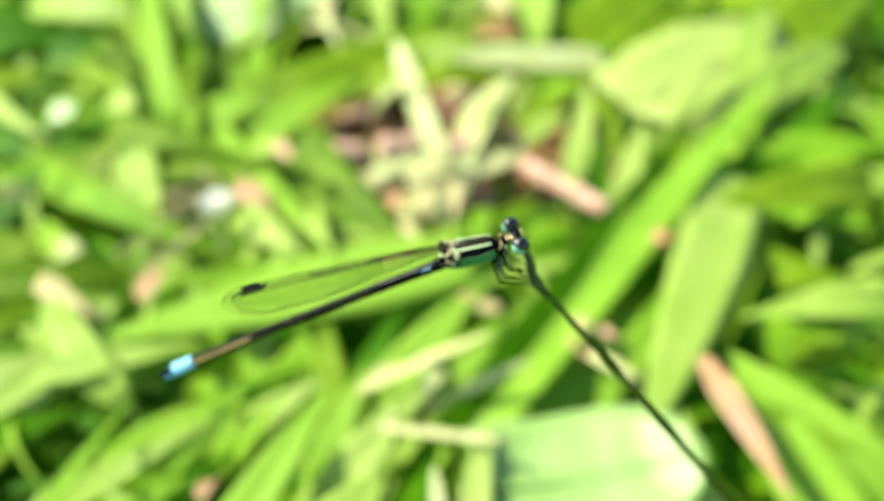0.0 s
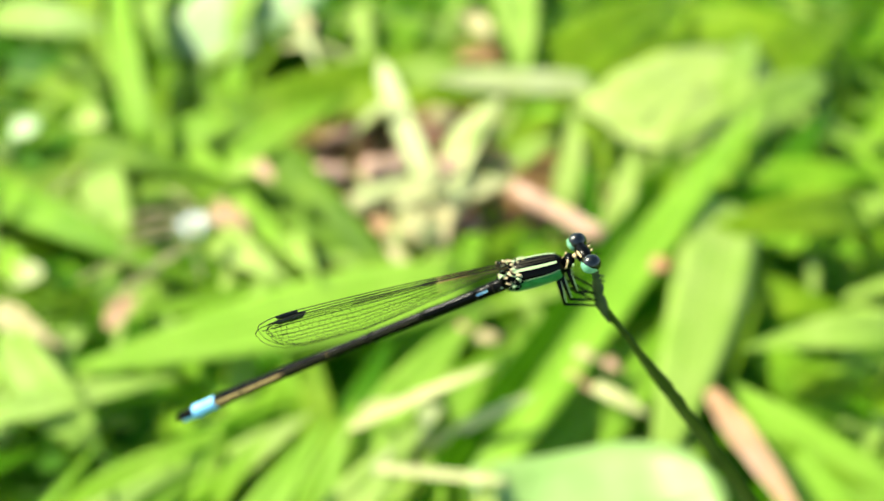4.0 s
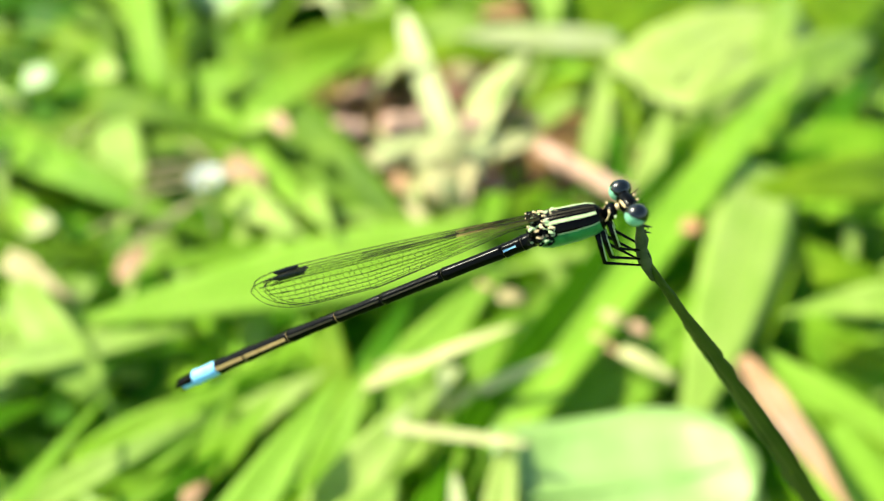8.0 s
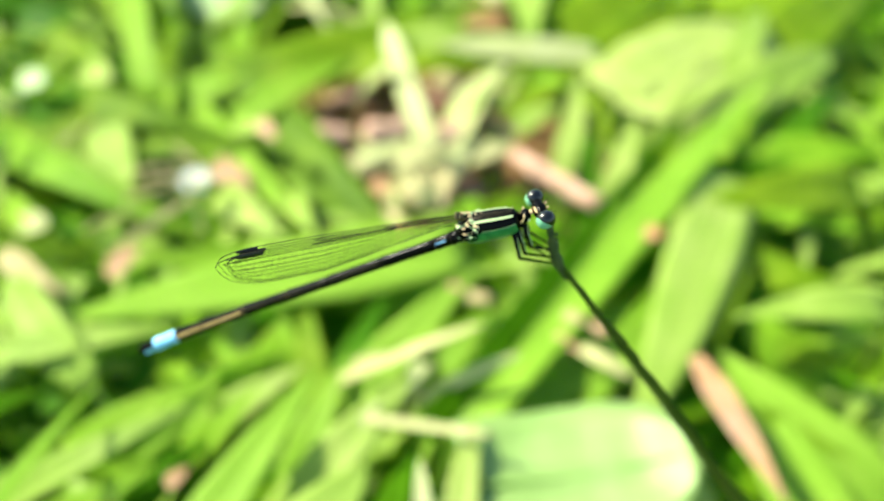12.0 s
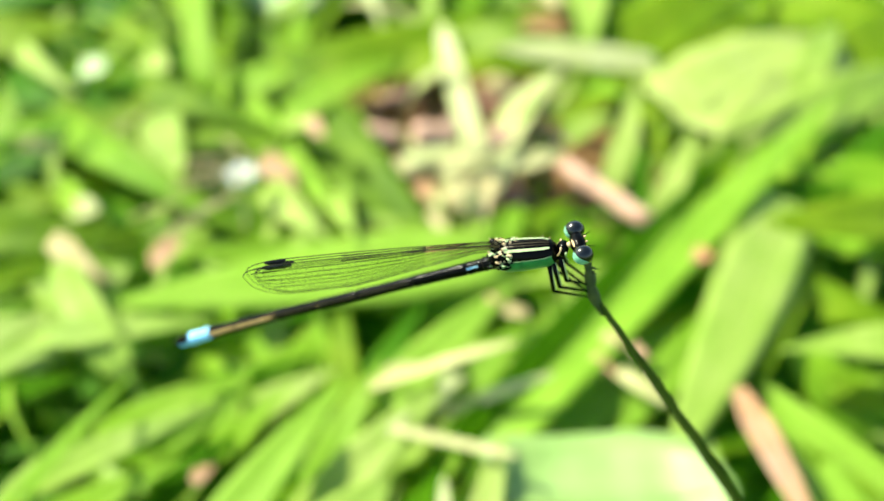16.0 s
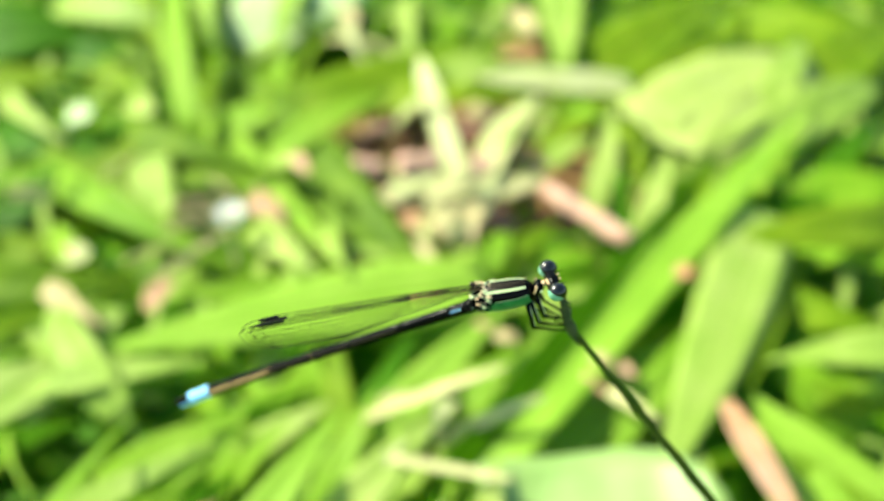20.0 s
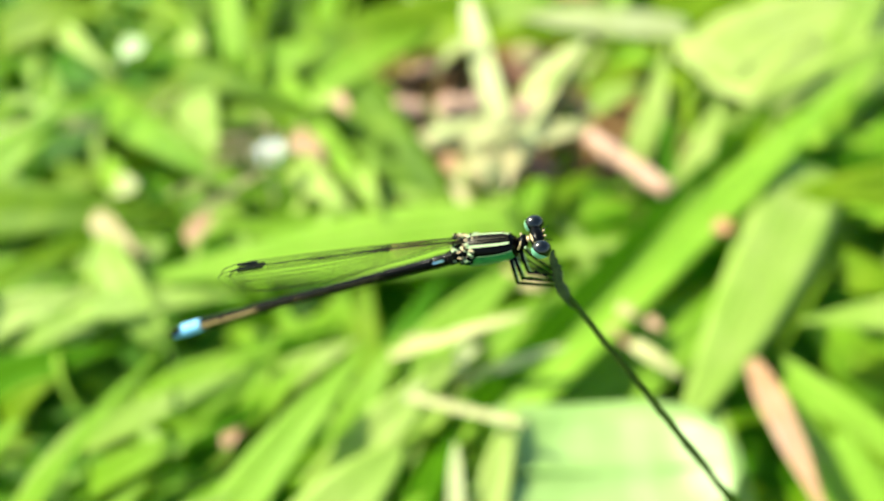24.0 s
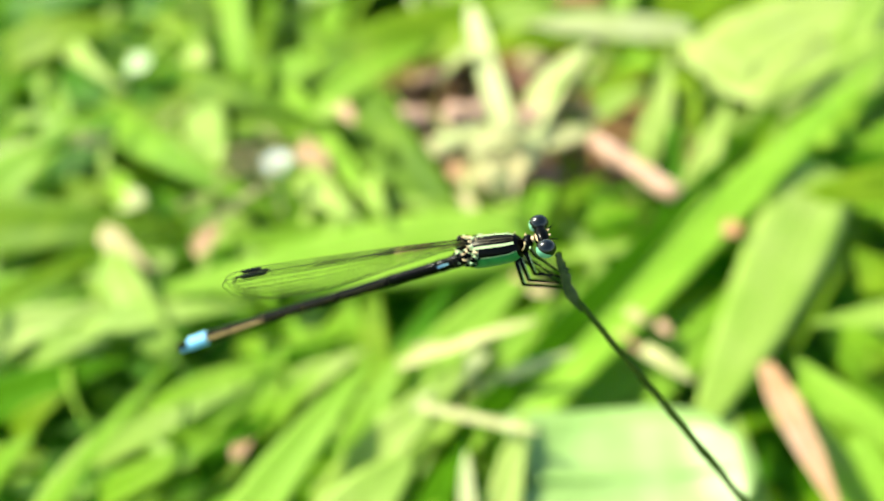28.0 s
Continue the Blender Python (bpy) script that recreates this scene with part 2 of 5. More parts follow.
VEIN = plain_material("wing_vein", (0.010, 0.010, 0.004), (0.026, 0.023, 0.010), rough=0.5, scale=2000, spec=0.15)
AMBER = plain_material("amber_vein", (0.16, 0.10, 0.025), (0.30, 0.20, 0.06), rough=0.4, scale=2000, spec=0.4)
STIGMA = plain_material("wing_spot", (0.005, 0.005, 0.006), (0.016, 0.016, 0.018), rough=0.3, scale=2000, spec=0.5)
PERCH = leaf_material("perch_green", (0.022, 0.05, 0.006), (0.05, 0.095, 0.012), (0.10, 0.15, 0.025), rough=0.6, through=0.3, gloss=0.1)
PERCH_TIP = plain_material("withered_stalk", (0.022, 0.04, 0.008), (0.07, 0.09, 0.022), rough=0.8, scale=1500, bump=0.8, depth=0.0001)


def wing_membrane():
    m, t, b = material("wing_membrane")
    clear = t.nodes.new("ShaderNodeBsdfTransparent")
    clear.inputs[0].default_value = (0.99, 0.993, 0.975, 1)
    gl = t.nodes.new("ShaderNodeBsdfGlossy")
    gl.inputs["Roughness"].default_value = 0.12
    co = t.nodes.new("ShaderNodeTexCoord")
    n1 = node(t, "ShaderNodeTexNoise", Scale=900.0, Detail=3.0)
    t.links.new(co.outputs["Object"], n1.inputs["Vector"])
    bp = node(t, "ShaderNodeBump", Strength=0.4, Distance=0.00005)
    t.links.new(n1.outputs[0], bp.inputs["Height"])
    t.links.new(bp.outputs[0], gl.inputs["Normal"])
    mix = t.nodes.new("ShaderNodeMixShader")
    mix.inputs[0].default_value = 0.025
    t.links.new(clear.outputs[0], mix.inputs[1])
    t.links.new(gl.outputs[0], mix.inputs[2])
    t.links.new(mix.outputs[0], t.nodes["Material Output"].inputs[0])
    return m


MEMBRANE = wing_membrane()


# ---- building helpers ----


def part(name, bm, mat, parent=None, label=""):
    """Links a bmesh as one mesh object, under a thing or part if given."""
    me = bpy.data.meshes.new(name)
    bm.normal_update()
    bm.to_mesh(me)
    bm.free()
    me.shade_smooth()
    for m in (mat if isinstance(mat, (list, tuple)) else [mat]):
        me.materials.append(m)
    ob = new(name, me)
    ob.parent = parent
    if label:
        tagged(ob, label)
    return ob


def empty(name, m, label, category, group="", kind=""):
    ob = new(name)
    ob.empty_display_size = 0.005
    ob.matrix_world = m
    return tagged(ob, label, category, group, kind)


def tube(points, radii, sides=10, squash=1.0, bm=None, cap=True):
    """A closed round bar along points; squash flattens it along z."""
    bm = bm or bmesh.new()
    pts = [Vector(p) for p in points]
    rings = []
    side = None
    for i, p in enumerate(pts):
        d = (pts[min(i + 1, len(pts) - 1)] - pts[max(i - 1, 0)]).normalized()
        if side is None:
            side = d.cross(Vector((0, 0, 1)) if abs(d.z) < 0.9 else Vector((1, 0, 0))).normalized()
        side = (side - d * side.dot(d)).normalized()
        up = side.cross(d)
        r = radii[i] if isinstance(radii, (list, tuple)) else radii
        rings.append([bm.verts.new(p + side * r * math.cos(a) + up * r * squash * math.sin(a)) for a in (2 * math.pi * k / sides for k in range(sides))])
    for a, b in zip(rings, rings[1:]):
        for k in range(sides):
            bm.faces.new((a[k], a[(k + 1) % sides], b[(k + 1) % sides], b[k]))
    if cap:
        bm.faces.new(rings[0][::-1])
        bm.faces.new(rings[-1])
    return bm


def ball(radius, centre=(0, 0, 0), stretch=(1, 1, 1), turn=None, u=20, v=14, bm=None, rough=0.0, seed=0):
    bm = bm or bmesh.new()
    made = bmesh.ops.create_uvsphere(bm, u_segments=u, v_segments=v, radius=radius)["verts"]
    for p in made:
        c = p.co.copy()
        if rough:
            c *= 1 + rough * noise.noise(c / radius * 1.3 + Vector((seed * 7.1, 0, 0)))
        c = Vector((c.x * stretch[0], c.y * stretch[1], c.z * stretch[2]))
        if turn:
            c = turn @ c
        p.co = c + Vector(centre)
    return bm


def blade_mesh(length, width, arch=0.12, fold=0.15, blunt=0.0, base=0.5, curl=0.0, twist=0.0, wave=0.0, seed=0, nu=6, nv=16, thick=0.00022):
    """A grass leaf from the origin along +x, upper side +z, folded along its middle, arched, with a pointed or blunt end."""
    bm = bmesh.new()
    uv = bm.loops.layers.uv.new("UVMap")
    top, low, coords = [], [], {}
    for j in range(nv + 1):
        s = j / nv
        shape = (base + (1 - base) * min(1.0, s / 0.25) ** 0.7) * max(0.02, 1 - max(0.0, (s - 0.3) / 0.7) ** (1.35 + 4 * blunt)) ** (1 - 0.4 * min(1.0, blunt * 2))
        w = width * 0.5 * shape
        zc = arch * length * 4 * s * (1 - s)
        yc = curl * length * s * s
        tw = twist * (s - 0.3)
        for layer, off in ((top, 0.0), (low, -thick)):
            row = []
            for i in range(nu + 1):
                q = 2 * i / nu - 1
                y = q * w
                z = fold * abs(q) * w + wave * w * noise.noise(Vector((s * 5, q * 1.1, seed * 3.7)))
                y, z = y * math.cos(tw) - z * math.sin(tw), y * math.sin(tw) + z * math.cos(tw)
                vtx = bm.verts.new((s * length, yc + y, zc + z + off * (1 - 0.8 * abs(q))))
                coords[vtx] = (i / nu, s)
                row.append(vtx)
            layer.append(row)
    for j in range(nv):
        for i in range(nu):
            bm.faces.new((top[j][i], top[j + 1][i], top[j + 1][i + 1], top[j][i + 1]))
            bm.faces.new((low[j][i], low[j][i + 1], low[j + 1][i + 1], low[j + 1][i]))
        bm.faces.new((top[j][0], low[j][0], low[j + 1][0], top[j + 1][0]))
        bm.faces.new((top[j][nu], top[j + 1][nu], low[j + 1][nu], low[j][nu]))
    for j in (0, nv):
        for i in range(nu):
            q = (top[j][i], top[j][i + 1], low[j][i + 1], low[j][i])
            bm.faces.new(q if j == 0 else q[::-1])
    for f in bm.faces:
        for l in f.loops:
            l[uv].uv = coords[l.vert]
    return bm


def blade_pose(a, b, face):
    """Origin at a, +x to b, +z as near to face as it goes."""
    a, b = Vector(a), Vector(b)
    x = (b - a).normalized()
    z = (Vector(face) - x * Vector(face).dot(x)).normalized()
    y = z.cross(x)
    m = Matrix((x, y, z)).transposed().to_4x4()
    m.translation = a
    return m, (b - a).length


COUNT = [0]


def leaf(a, b, width, mat, label, arch=0.08, face=(-0.15, -0.45, 0.85), name="grass_shoot", category="grass", group="grass shoots", **shape):
    """One grass shoot from a to b (metres): its leaf blade and the midrib on it."""
    COUNT[0] += 1
    m, length = blade_pose(a, b, face)
    ob = empty(name, m, label, category, group)
    lf = part("leaf_blade", blade_mesh(length, width, arch=arch, seed=COUNT[0], **shape), mat, ob)
    if width > 0.0030:
        pts = [(s * length, shape.get("curl", 0.0) * length * s * s, arch * length * 4 * s * (1 - s) - 0.0001) for s in (k / 12 for k in range(1, 12))]
        part("midrib", tube(pts, [width * 0.035 * (1 - 0.07 * k) for k in range(11)], sides=6), mat, lf)
    if name == "grass_shoot" and a[2] > 0.004:
        back = Vector(a) - (Vector(b) - Vector(a)).normalized() * 0.25 * a[2]
        inv = m.inverted()
        low = inv @ Vector((back.x, back.y, -0.002))
        mid = inv @ Vector((back.x * 0.7 + a[0] * 0.3, back.y * 0.7 + a[1] * 0.3, a[2] * 0.55))
        r = min(0.0007, width * 0.09)
        part("stem", tube([low, mid, Vector((0.0, 0.0, -0.0002)), Vector((length * 0.06, 0.0, -0.0002))], [r * 1.2, r, r * 0.9, r * 0.5], sides=6), mat, ob)
    return ob


# ---- ground ----


def ground_height(x, y):
    near = max(0.0, 1 - math.hypot(x, y - 0.1) / 3)
    return near * (0.004 * noise.noise(Vector((x * 14, y * 14, 0))) + 0.0012 * noise.noise(Vector((x * 90, y * 90, 3)))) - 0.001


def spread(n, fine, far):
    """Steps that are fine near 0 and grow outwards to far."""
    out = [fine * k for k in range(n)]
    while out[-1] < far:
        out.append(out[-1] * 1.35)
    return [-v for v in out[:0:-1]] + out


bm = bmesh.new()
steps = spread(60, 0.005, 900)
grid = [[bm.verts.new((x, y + 0.1, ground_height(x, y + 0.1))) for x in steps] for y in steps]
for a, b in zip(grid, grid[1:]):
    for k in range(len(steps) - 1):
        bm.faces.new((a[k], a[k + 1], b[k + 1], b[k]))
ground = tagged(part("ground", bm, GROUND), "grassy ground with a bare patch of dark brown soil", "ground", kind="structure")

# ---- turf: uncountable low grass under the single blades ----


def turf(name, label, count, mat, seed, near, far, size, lift):
    rng = np.random.RandomState(seed)
    verts, faces = [], []
    for _ in range(count):
        r = near + (far - near) * rng.rand() ** 0.8
        a = rng.rand() * 2 * math.pi
        x, y = r * math.cos(a), 0.11 + r * math.sin(a)
        ln, w = size * rng.uniform(0.5, 1.4), size * rng.uniform(0.08, 0.16)
        h = rng.rand() * 2 * math.pi
        xm, ym = x + 0.6 * ln * math.cos(h), y + 0.6 * ln * math.sin(h)
        if any(-0.045 < u < 0.05 and 0.112 < v < 0.19 for u, v in ((x, y), (xm, ym))) and rng.rand() < 0.95:
            continue
        d, s = np.array((math.cos(h), math.sin(h))), np.array((-math.sin(h), math.cos(h)))
        z0 = ground_height(x, y) - 0.001
        rise = lift * rng.uniform(0.3, 1.2)
        n = len(verts)
        for q, ww in ((0, 0.6), (0.3, 1), (0.65, 0.8), (1, 0.05)):
            p = np.array((x, y)) + d * ln * q
            z = z0 + rise * (1 - (1 - q) ** 2) - rise * 0.5 * q ** 3
            for e in (-1, 0, 1):
                v = p + s * w * ww * e * 0.5
                verts.append((v[0], v[1], z + 0.25 * abs(e) * w * ww * 0.5))
        for q in range(3):
            for e in range(2):
                b = n + q * 3 + e
                faces.append((b, b + 1, b + 4, b + 3))
    me = bpy.data.meshes.new(name)
    me.from_pydata(verts, [], faces)
    me.materials.append(mat)
    me.shade_smooth()
    return tagged(new(name, me), label, "grass", kind="stuff")


turf("low_grass", "low dark green grass covering the soil", 3200, TURF_DEEP, 5, 0.0, 0.26, 0.032, 0.007)
turf("low_grass", "low light green grass between the broad blades", 2200, TURF, 6, 0.0, 0.26, 0.03, 0.010)
turf("mid_grass", "pale green grass rising between the broad blades", 800, TURF_PALE, 9, 0.0, 0.22, 0.03, 0.012)
turf("far_grass", "grass of the surrounding turf", 16000, TURF, 7, 0.24, 2.4, 0.09, 0.05)

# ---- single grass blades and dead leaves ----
leaf((-0.1658, 0.2003, 0.0030), (-0.1137, 0.2077, 0.0060), 0.0273, LEAF_SHADE, "grass blade coloured dark green for the shade between others", base=0.85)
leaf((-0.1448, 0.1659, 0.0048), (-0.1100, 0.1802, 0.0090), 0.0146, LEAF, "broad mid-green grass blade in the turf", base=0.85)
leaf((-0.1264, 0.1696, 0.0072), (-0.0939, 0.1405, 0.0130), 0.0063, LEAF_PALE, "pale green grass blade, sunlit sheen put into its colour", base=0.85)
leaf((-0.0978, 0.1504, 0.0150), (-0.0909, 0.1501, 0.0165), 0.0060, LEAF_GLARE, "pale rounded leaf tip, sun glare partly put into its colour", face=(-0.18, -0.41, 0.90), blunt=0.7, base=0.8, arch=0.02)
leaf((-0.1248, 0.1558, 0.0036), (-0.0971, 0.1434, 0.0070), 0.0102, LEAF_SHADE, "grass blade coloured dark green for the shade between others", base=0.85)
leaf((-0.1345, 0.2208, 0.0084), (-0.0899, 0.2011, 0.0150), 0.0118, LEAF_PALE, "pale green grass blade, sunlit sheen put into its colour", blunt=0.4, base=0.85)
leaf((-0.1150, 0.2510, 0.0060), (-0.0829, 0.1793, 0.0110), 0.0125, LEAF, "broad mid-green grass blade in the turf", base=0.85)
leaf((-0.1196, 0.1941, 0.0042), (-0.0975, 0.1982, 0.0080), 0.0124, LEAF_SHADE, "grass blade coloured dark green for the shade between others", base=0.85)
leaf((-0.0674, 0.1498, 0.0120), (-0.0942, 0.2409, 0.0220), 0.0079, LEAF_LIME, "upright yellow-green grass blade", base=0.8)
leaf((-0.0914, 0.2493, 0.0054), (-0.0687, 0.1872, 0.0100), 0.0109, LEAF_PALE, "pale green grass blade, sunlit sheen put into its colour", base=0.85)
leaf((-0.0719, 0.1643, 0.0048), (-0.0646, 0.1894, 0.0090), 0.0109, LEAF, "broad mid-green grass blade in the turf", base=0.85)
leaf((-0.0413, 0.2358, 0.0200), (-0.0706, 0.2027, 0.0080), 0.0370, LEAF_GLARE, "shiny blade, white sun glare partly put into its colour", face=(-0.35, -0.50, 0.79), blunt=0.5, base=0.9, arch=0, fold=0.02)
leaf((-0.0540, 0.2423, 0.0140), (-0.0523, 0.1802, 0.0130), 0.0100, LEAF_PALE, "pale green grass blade, sunlit sheen put into its colour")
leaf((-0.0635, 0.1566, 0.0072), (-0.0477, 0.1596, 0.0140), 0.0094, LEAF_LIME, "yellow-green grass blade lit by the sun", blunt=0.2, base=0.85)
leaf((-0.0629, 0.1843, 0.0036), (-0.0482, 0.2067, 0.0080), 0.0128, LEAF, "broad mid-green grass blade in the turf", base=0.85)
leaf((-0.0550, 0.1718, 0.0042), (-0.0511, 0.2045, 0.0090), 0.0096, LEAF_LIME, "yellow-green grass blade lit by the sun", base=0.85)
leaf((-0.0465, 0.1405, 0.0108), (-0.0375, 0.1319, 0.0180), 0.0052, LEAF_PALE, "pale withered tip of a grass blade", blunt=0.5, base=0.85)
leaf((-0.0375, 0.1319, 0.0200), (-0.0329, 0.1256, 0.0200), 0.0031, DRY_BROWN, "small dry brown leaf scrap", blunt=0.5, base=0.8, name="dead_leaf", category="dead leaf", group="dead leaves")
leaf((-0.0781, 0.1962, 0.0042), (-0.0052, 0.1026, 0.0100), 0.0181, LEAF, "broad mid-green grass blade lying across the turf", base=0.85, fold=0.14, arch=0.02, blunt=0.3, wave=0.15)
leaf((-0.0757, 0.1716, 0.0036), (-0.0205, 0.1044, 0.0110), 0.0116, LEAF_LIME, "long green grass blade slanting through the turf", base=0.85, arch=0.02)
leaf((-0.1243, 0.1553, 0.0030), (-0.0408, 0.1026, 0.0080), 0.0137, LEAF, "broad light green grass blade lying across the turf", base=0.85, arch=0.02, wave=0.2)
leaf((-0.1062, 0.1417, 0.0042), (-0.0446, 0.1045, 0.0090), 0.0085, LEAF_LIME, "yellow-green grass blade lit by the sun", base=0.85)
leaf((-0.0800, 0.1475, 0.0090), (-0.0641, 0.1165, 0.0090), 0.0112, LEAF_PALE, "pale green grass blade, sunlit sheen put into its colour", face=(-0.22, -0.36, 0.91), blunt=0.3, base=0.6, arch=0, fold=0.02)
leaf((-0.0886, 0.1338, 0.0048), (-0.0577, 0.1135, 0.0090), 0.0074, LEAF_PALE, "pale green grass blade, sunlit sheen put into its colour", base=0.85)
leaf((-0.1091, 0.1171, 0.0030), (-0.0934, 0.1293, 0.0060), 0.0110, LEAF_SHADE, "grass blade coloured dark green for the shade between others", base=0.85)
leaf((-0.1006, 0.1401, 0.0054), (-0.0731, 0.1645, 0.0100), 0.0076, LEAF_SHADE, "grass blade coloured dark green for the shade between others", base=0.85)
leaf((-0.0890, 0.1381, 0.0054), (-0.0757, 0.1589, 0.0100), 0.0091, LEAF, "broad mid-green grass blade in the turf", base=0.85)
leaf((-0.0984, 0.1586, 0.0054), (-0.0434, 0.1368, 0.0100), 0.0096, LEAF, "broad mid-green grass blade in the turf", base=0.85)
leaf((-0.1043, 0.1894, 0.0042), (-0.0775, 0.1590, 0.0090), 0.0076, LEAF, "broad mid-green grass blade in the turf", base=0.85)
leaf((-0.1108, 0.1896, 0.0036), (-0.0938, 0.1789, 0.0080), 0.0106, LEAF, "broad mid-green grass blade in the turf", base=0.85)
leaf((-0.0915, 0.1692, 0.0072), (-0.0788, 0.1565, 0.0130), 0.0077, LEAF_PALE, "pale leaf tip, sun glare put into its colour", blunt=0.5, base=0.85)
leaf((-0.1163, 0.2090, 0.0036), (-0.0882, 0.1857, 0.0080), 0.0087, LEAF, "broad mid-green grass blade in the turf", base=0.85)
leaf((-0.0476, 0.1281, 0.0100), (-0.0383, 0.1202, 0.0100), 0.0060, DRY_BROWN, "tan withered leaf scrap among wiry stems", blunt=0.5, base=0.8, wave=0.5, name="dead_leaf", category="dead leaf", group="dead leaves")
leaf((-0.0458, 0.1203, 0.0084), (-0.0267, 0.1000, 0.0150), 0.0078, LEAF_PALE, "pale green grass blade, sunlit sheen put into its colour", base=0.85)
leaf((-0.0298, 0.1200, 0.0102), (-0.0210, 0.0984, 0.0170), 0.0055, LEAF_PALE, "pale green grass blade, sunlit sheen put into its colour", base=0.85)
leaf((-0.0928, 0.1186, 0.0054), (-0.0724, 0.1030, 0.0100), 0.0073, LEAF_LIME, "yellow-green grass blade lit by the sun", base=0.85)
leaf((-0.1043, 0.1092, 0.0036), (-0.0852, 0.1124, 0.0080), 0.0107, LEAF, "broad mid-green grass blade in the turf", base=0.85)
leaf((-0.0797, 0.1027, 0.0048), (-0.0670, 0.1121, 0.0080), 0.0055, LEAF_SHADE, "grass blade coloured dark green for the shade between others", base=0.85)
leaf((-0.0410, 0.2361, 0.0054), (-0.0468, 0.1784, 0.0100), 0.0120, LEAF, "broad mid-green grass blade in the turf", base=0.85)
leaf((-0.0395, 0.2194, 0.0096), (-0.0280, 0.1820, 0.0150), 0.0049, LEAF_BLEACHED, "bleached whitish-green grass blade", base=0.85)
leaf((-0.0376, 0.2117, 0.0170), (-0.0323, 0.2011, 0.0170), 0.0047, CREAM, "tan withered blade tip", blunt=0.4, name="dead_leaf", category="dead leaf", group="dead leaves")
leaf((-0.0466, 0.1449, 0.0096), (-0.0187, 0.1632, 0.0180), 0.0085, LEAF_LIME, "yellow-green grass blade lit by the sun", base=0.85)
leaf((-0.0541, 0.1665, 0.0072), (-0.0175, 0.1729, 0.0140), 0.0105, LEAF, "broad mid-green grass blade in the turf", base=0.85)
leaf((-0.0527, 0.1645, 0.0078), (0.0193, 0.1978, 0.0160), 0.0140, LEAF, "broad mid-green grass blade in the turf", base=0.85, arch=0.03)
leaf((-0.0325, 0.1722, 0.0078), (0.0208, 0.1678, 0.0150), 0.0084, LEAF, "broad mid-green grass blade in the turf", base=0.85)
leaf((-0.0228, 0.2435, 0.0060), (-0.0139, 0.1907, 0.0110), 0.0095, LEAF_PALE, "pale green grass blade, sunlit sheen put into its colour", base=0.85)
leaf((-0.0138, 0.2053, 0.0048), (0.0032, 0.2313, 0.0100), 0.0127, LEAF_LIME, "yellow-green grass blade lit by the sun", base=0.85)
leaf((-0.0116, 0.1777, 0.0090), (0.0094, 0.1864, 0.0160), 0.0112, LEAF_PALE, "pale green grass blade, sunlit sheen put into its colour", blunt=0.3, base=0.85)
leaf((-0.0323, 0.1843, 0.0060), (-0.0134, 0.2024, 0.0120), 0.0098, LEAF_PALE, "pale green grass blade, sunlit sheen put into its colour", base=0.85)
leaf((0.0153, 0.2327, 0.0090), (0.0219, 0.2155, 0.0090), 0.0071, CREAM, "tan crumpled leaf scrap on bare soil", blunt=0.6, base=0.8, wave=0.5, name="dead_leaf", category="dead leaf", group="dead leaves")
leaf((0.0105, 0.2091, 0.0070), (0.0251, 0.2070, 0.0070), 0.0068, DRY_BROWN, "brown leaf scrap on bare soil", blunt=0.5, base=0.9, name="dead_leaf", category="dead leaf", group="dead leaves")
leaf((0.0337, 0.2824, 0.0084), (0.0279, 0.1798, 0.0150), 0.0164, LEAF_PALE, "pale green grass blade, sunlit sheen put into its colour", base=0.9, blunt=0.3)
# band of sun glare, painted with the bleached colour
leaf((0.0454, 0.1771, 0.0150), (0.0033, 0.1760, 0.0160), 0.0079, LEAF_BLEACHED, "grass blade lying flat, whitish sheen put into its colour", blunt=0.3, base=0.7, arch=0.01, fold=0.05)
leaf((-0.0166, 0.1531, 0.0156), (-0.0063, 0.1510, 0.0260), 0.0030, LEAF_BLEACHED, "bent-over tip of a pale blade", blunt=0.3, base=0.85)
leaf((0.0016, 0.1307, 0.0120), (-0.0116, 0.1659, 0.0270), 0.0061, LEAF_BLEACHED, "pale straw-green blade standing over bare soil", face=(-0.60, -0.30, 0.70), base=0.9, blunt=0.9, arch=0.02)
leaf((-0.0207, 0.1285, 0.0096), (0.0023, 0.1322, 0.0180), 0.0036, LEAF_BLEACHED, "bleached whitish-green grass blade", base=0.85)
leaf((-0.0069, 0.1198, 0.0180), (0.0033, 0.1280, 0.0220), 0.0031, STRAW, "dry straw blade in the litter", base=0.8)
leaf((0.0076, 0.1394, 0.0132), (0.0139, 0.1476, 0.0240), 0.0029, LEAF_PALE, "pale green grass blade, sunlit sheen put into its colour", base=0.85)
leaf((0.0029, 0.1420, 0.0096), (0.0127, 0.1453, 0.0170), 0.0026, LEAF_BLEACHED, "bleached whitish-green grass blade", base=0.85)
leaf((-0.0078, 0.1219, 0.0102), (-0.0062, 0.1084, 0.0160), 0.0028, LEAF_BLEACHED, "curled pale blade of the dry tuft", base=0.85)
leaf((0.0036, 0.1219, 0.0170), (0.0027, 0.1090, 0.0160), 0.0028, CREAM, "curled bleached blade in the litter", base=0.8, name="dead_leaf", category="dead leaf", group="dead leaves")
leaf((0.0048, 0.1348, 0.0130), (0.0191, 0.1613, 0.0200), 0.0108, LEAF_BLEACHED, "pale straw-green blade standing over bare soil", face=(-0.60, -0.20, 0.80), base=0.9, blunt=0.2)
leaf((0.0104, 0.1402, 0.0084), (0.0228, 0.1529, 0.0250), 0.0036, LEAF_PALE, "pale green grass blade, sunlit sheen put into its colour", base=0.85)
